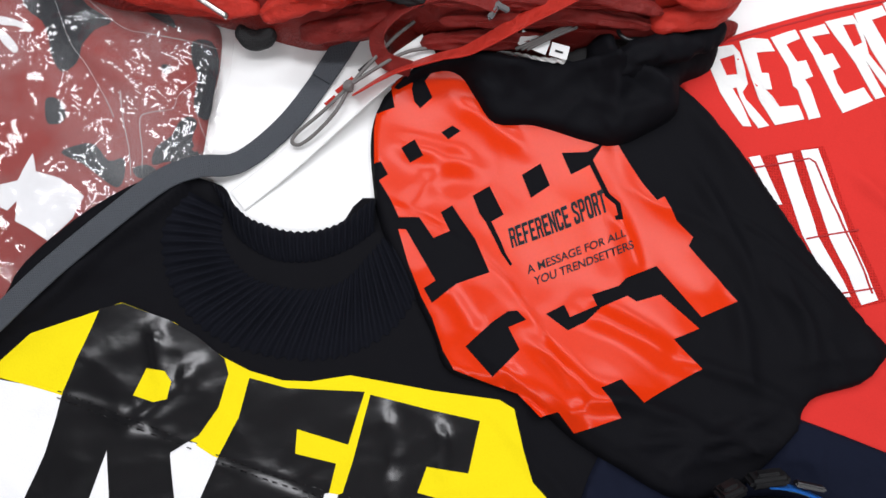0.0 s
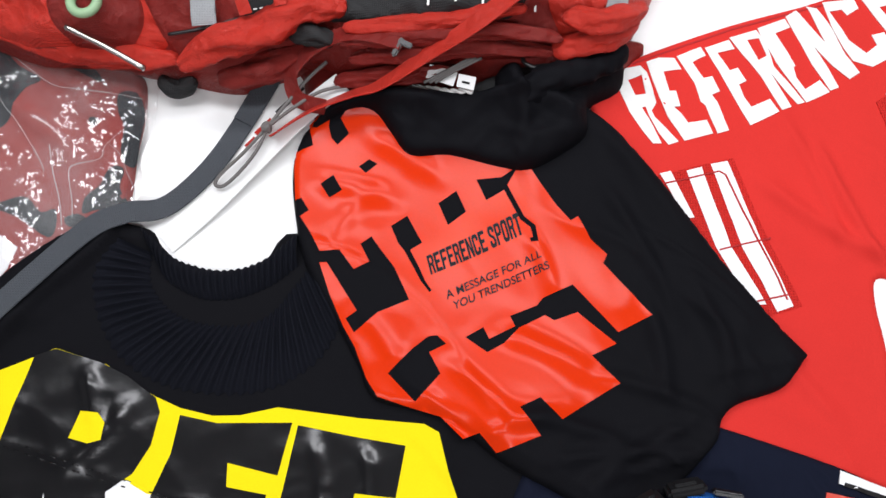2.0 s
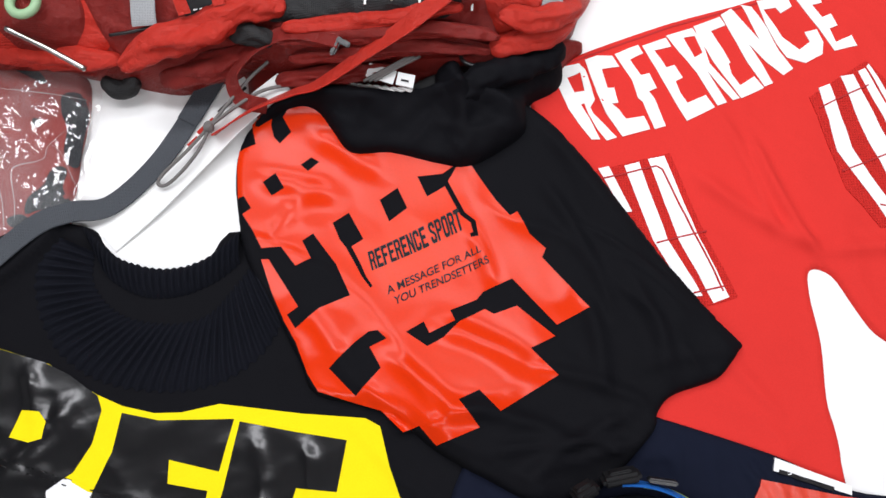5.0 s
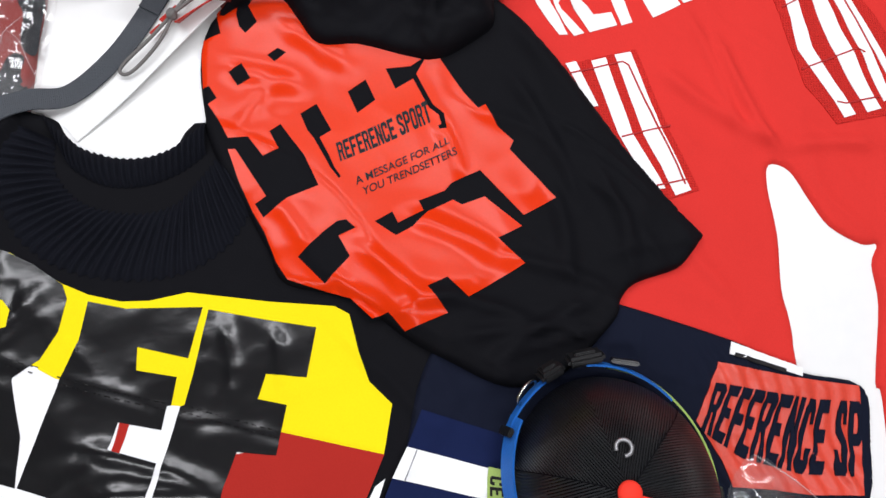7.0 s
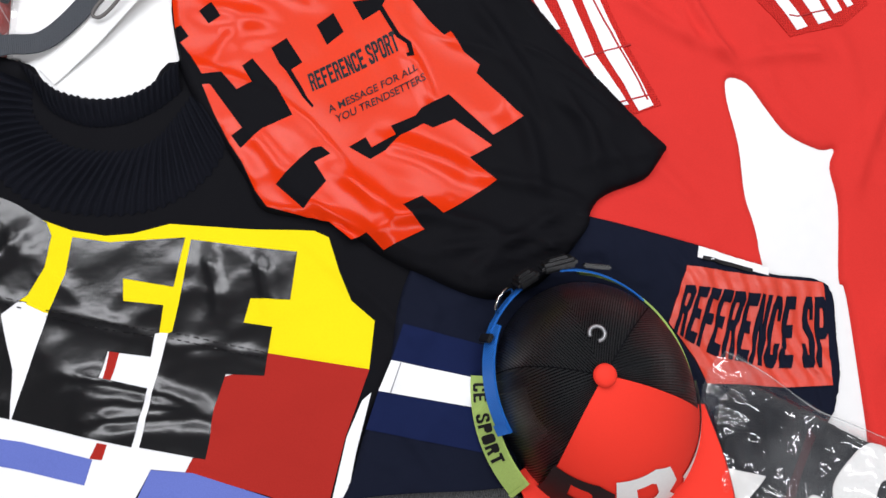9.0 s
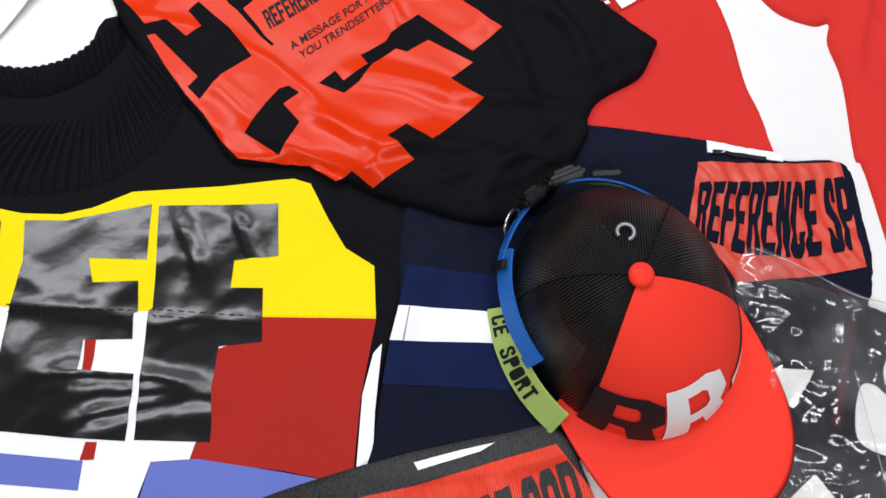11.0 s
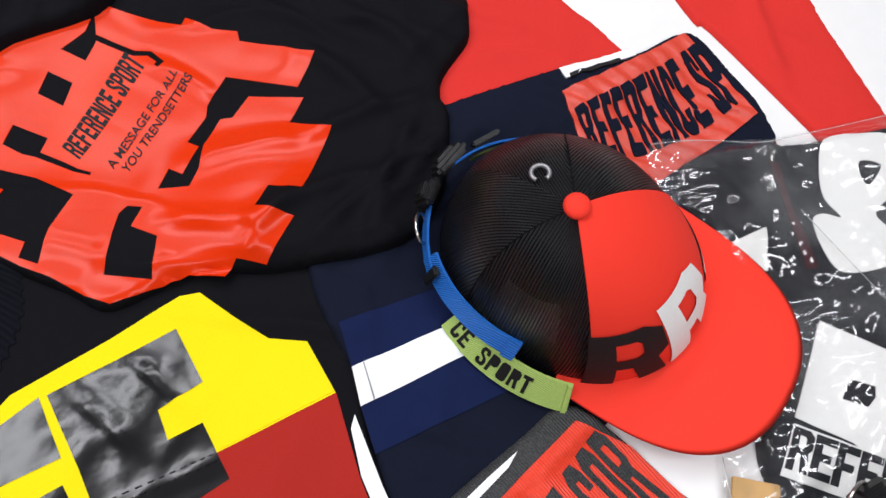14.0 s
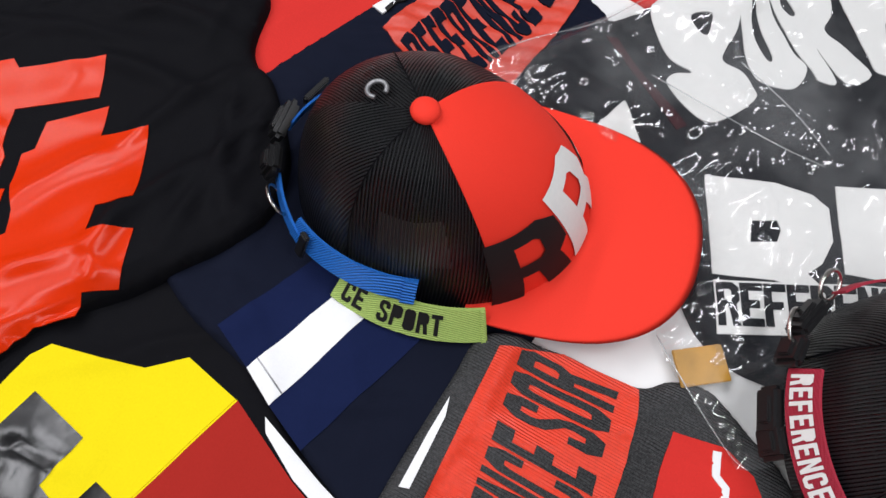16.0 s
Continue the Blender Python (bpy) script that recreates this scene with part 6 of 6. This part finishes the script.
for i in range(9):
    x = -0.150 + 0.0052 * i
    y = 0.412 + 0.0014 * i
    block("white_mark", pose(x, y, float(sample(TOP, x, y)) + 0.0012, 0, 0, 12), 0.0035, 0.0014, 0.001, M["white_print"], pack, 0.0002)
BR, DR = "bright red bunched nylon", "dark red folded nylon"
roll("fabric_roll", [(-0.222, 0.368, 0.052), (-0.184, 0.380, 0.068), (-0.134, 0.392, 0.078), (-0.099, 0.408, 0.082), (-0.068, 0.410, 0.074)], 0.0155, M["pack_red"], pack, 3, 5, label=BR)
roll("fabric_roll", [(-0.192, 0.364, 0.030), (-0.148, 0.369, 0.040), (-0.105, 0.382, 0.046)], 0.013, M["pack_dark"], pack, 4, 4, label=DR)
roll("fabric_fold", [(-0.072, 0.389, 0.076), (-0.007, 0.391, 0.080), (0.042, 0.396, 0.080), (0.090, 0.404, 0.078)], 0.0085, M["pack_red"], pack, 6, 3, label=BR)
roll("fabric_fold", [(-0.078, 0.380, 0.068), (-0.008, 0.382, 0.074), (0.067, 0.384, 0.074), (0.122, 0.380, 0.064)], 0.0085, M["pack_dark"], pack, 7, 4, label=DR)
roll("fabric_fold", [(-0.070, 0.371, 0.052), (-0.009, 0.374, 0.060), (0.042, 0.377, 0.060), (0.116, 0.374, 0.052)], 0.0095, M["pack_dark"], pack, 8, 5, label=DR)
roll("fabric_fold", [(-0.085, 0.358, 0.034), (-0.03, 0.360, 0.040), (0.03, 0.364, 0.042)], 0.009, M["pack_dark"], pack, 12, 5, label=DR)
roll("fabric_fold", [(0.112, 0.376, 0.052), (0.155, 0.383, 0.056), (0.192, 0.406, 0.048)], 0.012, M["pack_red"], pack, 9, 4, label=BR)
roll("fabric_fold", [(0.120, 0.396, 0.074), (0.160, 0.392, 0.074), (0.198, 0.412, 0.060)], 0.011, M["pack_red"], pack, 10, 4, label=BR)
roll("fabric_fold", [(-0.40, 0.412, 0.046), (-0.332, 0.394, 0.044), (-0.268, 0.382, 0.044), (-0.225, 0.379, 0.042)], 0.0125, M["pack_red"], pack, 11, 4, label=BR)
cloth("end_pocket", [(0.10, 0.54), (0.25, 0.54), (0.222, 0.46), (0.205, 0.430), (0.190, 0.408), (0.15, 0.397), (0.125, 0.394), (0.116, 0.405), (0.108, 0.43)], 0.008, M["pack_red"], pack, wrinkle=0.008, wl=0.028, stretch=1.8, angle=40, seed=59, edge=0.014, crease=0.012, cl=0.035,
      label="bright red end pocket")
ribbon("grey_strap", [(-0.197, 0.56), (-0.196, 0.47), (-0.195, 0.425), (-0.193, 0.395)], 0.022, M["grey_light"], pack, lift=0.003, label="light grey webbing strap")
ribbon("grey_strap", [(0.185, 0.52), (0.178, 0.45), (0.172, 0.418), (0.165, 0.395)], 0.018, M["grey_light"], pack, lift=0.003, label="light grey webbing strap")
ribbon("red_loop", [(-0.152, 0.395, 0.092), (-0.155, 0.412, 0.104), (-0.142, 0.426, 0.110), (-0.126, 0.420, 0.106), (-0.122, 0.402, 0.094)], 0.011, M["pack_red"], pack, label="red webbing loop")
tube("metal_rod", [(-0.312, 0.392, 0.082), (-0.28, 0.377, 0.074), (-0.247, 0.360, 0.064)], 0.0028, M["steel"], pack, label="polished metal stay")
tube("zip", [(-0.23, 0.395, float(sample(TOP, -0.23, 0.395)) + 0.001), (-0.20, 0.398, float(sample(TOP, -0.20, 0.398)) + 0.001), (-0.165, 0.408, float(sample(TOP, -0.165, 0.408)) + 0.001)], 0.0016, M["black_plastic"], pack)
block("zip_pull", pose(-0.176, 0.392, float(sample(TOP, -0.176, 0.392)) + 0.004, 0, 0, 18), 0.036, 0.006, 0.003, M["black_plastic"], pack, 0.001)
side_buckle = block("buckle", pose(0.090, 0.413, 0.100, 0, 0, 4), 0.030, 0.015, 0.008, M["black_plastic"], pack, 0.003)
block("buckle_tongue", pose(0.112, 0.4145, 0.100, 0, 0, 4), 0.018, 0.011, 0.006, M["black_plastic"], side_buckle, 0.002)
block("buckle_slot", pose(0.088, 0.413, 0.1042, 0, 0, 4), 0.012, 0.006, 0.0015, M["black_plastic"], side_buckle, 0.0005)
small = block("buckle", pose(-0.023, 0.370, 0.076, 10, 0, -28), 0.005, 0.019, 0.005, M["black_plastic"], pack, 0.0015)
block("buckle_bar", pose(-0.017, 0.372, 0.078, 10, 0, -28), 0.014, 0.005, 0.003, M["black_plastic"], small, 0.001)
roll("strap_adjuster", [(-0.120, 0.392, 0.062), (-0.100, 0.387, 0.070), (-0.080, 0.380, 0.066)], 0.010, M["pack_black"], pack, 15, 3)
roll("strap_end", [(-0.250, 0.372, 0.022), (-0.233, 0.363, 0.016), (-0.215, 0.368, 0.022)], 0.009, M["pack_black"], pack, 16, 2)
ribbon("red_strap", [(0.083, 0.412, 0.098), (0.042, 0.381, 0.092), (0.0, 0.364, 0.070), (-0.041, 0.345, 0.054), (-0.068, 0.341, 0.044), (-0.108, 0.329, 0.034), (-0.142, 0.310, 0.026)], 0.018, M["pack_red"], pack, tilt=(5, 68), label="bright red webbing strap")
ribbon("red_strap", [(-0.020, 0.374, 0.078), (-0.061, 0.385, 0.075), (-0.097, 0.379, 0.062), (-0.121, 0.361, 0.046), (-0.117, 0.342, 0.034), (-0.092, 0.334, 0.032)], 0.016, M["pack_dark"], pack, tilt=(-5, 50), label="dark red webbing strap")
for k in range(3):
    tube("drawcord", [(-0.002 + 0.005 * k, 0.350, 0.046), (0.018 + 0.004 * k, 0.358, 0.052), (0.040 + 0.005 * k, 0.369, 0.054)], 0.0016, M["cord"], pack)
tube("clip_ring", [(0.104 + 0.017 * math.cos(a), 0.372 + 0.010 * math.sin(a), 0.046) for a in [2 * math.pi * i / 10 for i in range(10)]], 0.0020, M["black_plastic"], pack, closed=True, n=3)
TOP = np.maximum(base_top, np.where(GY < 0.35, TOP, base_top))

roll("sleeve", [(0.076, 0.338, 0.040), (0.098, 0.345, 0.044), (0.130, 0.358, 0.042), (0.163, 0.374, 0.038), (0.184, 0.383, 0.034)], 0.0155, M["black_knit"], tee, 31, 2, 0.85)

# ---- loose strap, tags and cords ----
strap = thing("webbing_strap", "dark grey webbing strap running across the sweater to the backpack", "strap")
ribbon("webbing", [(-0.4515, 0.0717), (-0.4228, 0.1011), (-0.3857, 0.1436), (-0.3428, 0.1873), (-0.3029, 0.2243), (-0.2722, 0.2418), (-0.2411, 0.2513), (-0.201, 0.2905), (-0.1662, 0.3464), (-0.1357, 0.4043), (-0.1146, 0.4399)], 0.0205,
                      M["grey_web"], strap, thick=0.0018, lift=0.003)
ribbon("stitched_end", [(-0.1736, 0.3322), (-0.1637, 0.3509), (-0.1521, 0.3739)], 0.021, M["grey_web"], strap, thick=0.0012, lift=0.0055)
tag = thing("hang_tag", "long white card hang tag with a grey cord loop", "tag")
ribbon("card", [(-0.2406, 0.2163, 0.0015), (-0.2016, 0.2504, 0.006), (-0.1598, 0.2910, 0.013), (-0.1193, 0.3286, 0.022), (-0.0773, 0.3595, 0.030)], 0.022, M["card"], tag, thick=0.001, tilt=(-0.3442, -2.8417))
for k, (x, y, z, w) in enumerate([(-0.150, 0.320, 0.0205, 0.02), (-0.132, 0.337, 0.0245, 0.016), (-0.162, 0.306, 0.0175, 0.012), (-0.118, 0.350, 0.0275, 0.014)]):
    block("print_bar", pose(x, y, z + 0.003, 0, 0, 45), w, 0.004, 0.0006, M["dark_red"] if k % 2 == 0 else M["black_print"], tag, 0.0001)
tube("cord", [(-0.1460, 0.3185, 0.026), (-0.1673, 0.2961, 0.022), (-0.1895, 0.2771, 0.016), (-0.1944, 0.2686, 0.014), (-0.1870, 0.2668, 0.014), (-0.1726, 0.2774, 0.018), (-0.1560, 0.2963, 0.023), (-0.1460, 0.3167, 0.026)], 0.0017, M["cord"], tag)
tube("cord", [(-0.1460, 0.3177, 0.027), (-0.1286, 0.3372, 0.032), (-0.1074, 0.3613, 0.036), (-0.0903, 0.3752, 0.04)], 0.0017, M["cord"], tag)
tube("cord", [(-0.1460, 0.3177, 0.027), (-0.1212, 0.3338, 0.033), (-0.0955, 0.3487, 0.035), (-0.0672, 0.3545, 0.034)], 0.0017, M["cord"], tag)
bm = bmesh.new()
bmesh.ops.create_icosphere(bm, subdivisions=2, radius=0.0055)
for v in bm.verts:
    v.co = v.co * (1 + 0.25 * noise.noise(v.co * 300)) + Vector((-0.1460, 0.3177, 0.027))
me = bpy.data.meshes.new("knot")
bm.to_mesh(me)
bm.free()
me.materials.append(M["cord"])
o = new("knot", me)
o.parent = tag
neck = thing("price_tag", "small white tag on a twisted white cord", "tag")
NP = [(-0.046 + 0.088 * i / 40, 0.351 - 0.004 * (i / 40) + 0.004 * math.sin(i * 0.11)) for i in range(41)]
NZ = [float(sample(TOP, x, y)) + 0.004 for x, y in NP]
NZ = [max(NZ[max(i - 3, 0):i + 4]) for i in range(41)]
for ph in (0, math.pi):
    tube("cord_strand", [(x, y + 0.0014 * math.cos(i * 0.9 + ph), z + 0.0014 * math.sin(i * 0.9 + ph)) for i, ((x, y), z) in enumerate(zip(NP, NZ))], 0.0015, M["white_cord"], neck, n=1, seg=6)
NT = max(NZ) + 0.004
block("card", pose(0.014, 0.357, NT + 0.002, 10, 5, -18), 0.026, 0.013, 0.001, M["card"], neck, 0.0003)
block("card", pose(0.036, 0.350, NT + 0.002, 10, 5, -12), 0.016, 0.012, 0.001, M["card"], neck, 0.0003)
block("print_bar", pose(0.0355, 0.349, NT + 0.003, 10, 5, -12), 0.007, 0.0018, 0.0006, M["black_print"], neck, 0.0001)

# ---- ceiling lights ----
# None of the panels is in view; the last two house the added fill.
first = None
for lx, ly in LAMPS:
    if first is None:
        first = thing("ceiling_light", "unseen flat rectangular white ceiling light panel, switched on", "lamp", "ceiling light panels", (lx, ly, CEIL))
        for q, r in (((-0.62, -0.31, -0.03, 0.62, -0.28, 0), 0), ((-0.62, 0.28, -0.03, 0.62, 0.31, 0), 0), ((-0.62, -0.28, -0.03, -0.58, 0.28, 0), 0), ((0.58, -0.28, -0.03, 0.62, 0.28, 0), 0)):
            box("frame", *q, M["table"], first)
        box("diffuser", -0.58, -0.28, -0.012, 0.58, 0.28, -0.004, M["card"], first)
    else:
        copy_thing(first, Matrix.Translation((lx, ly, CEIL)))
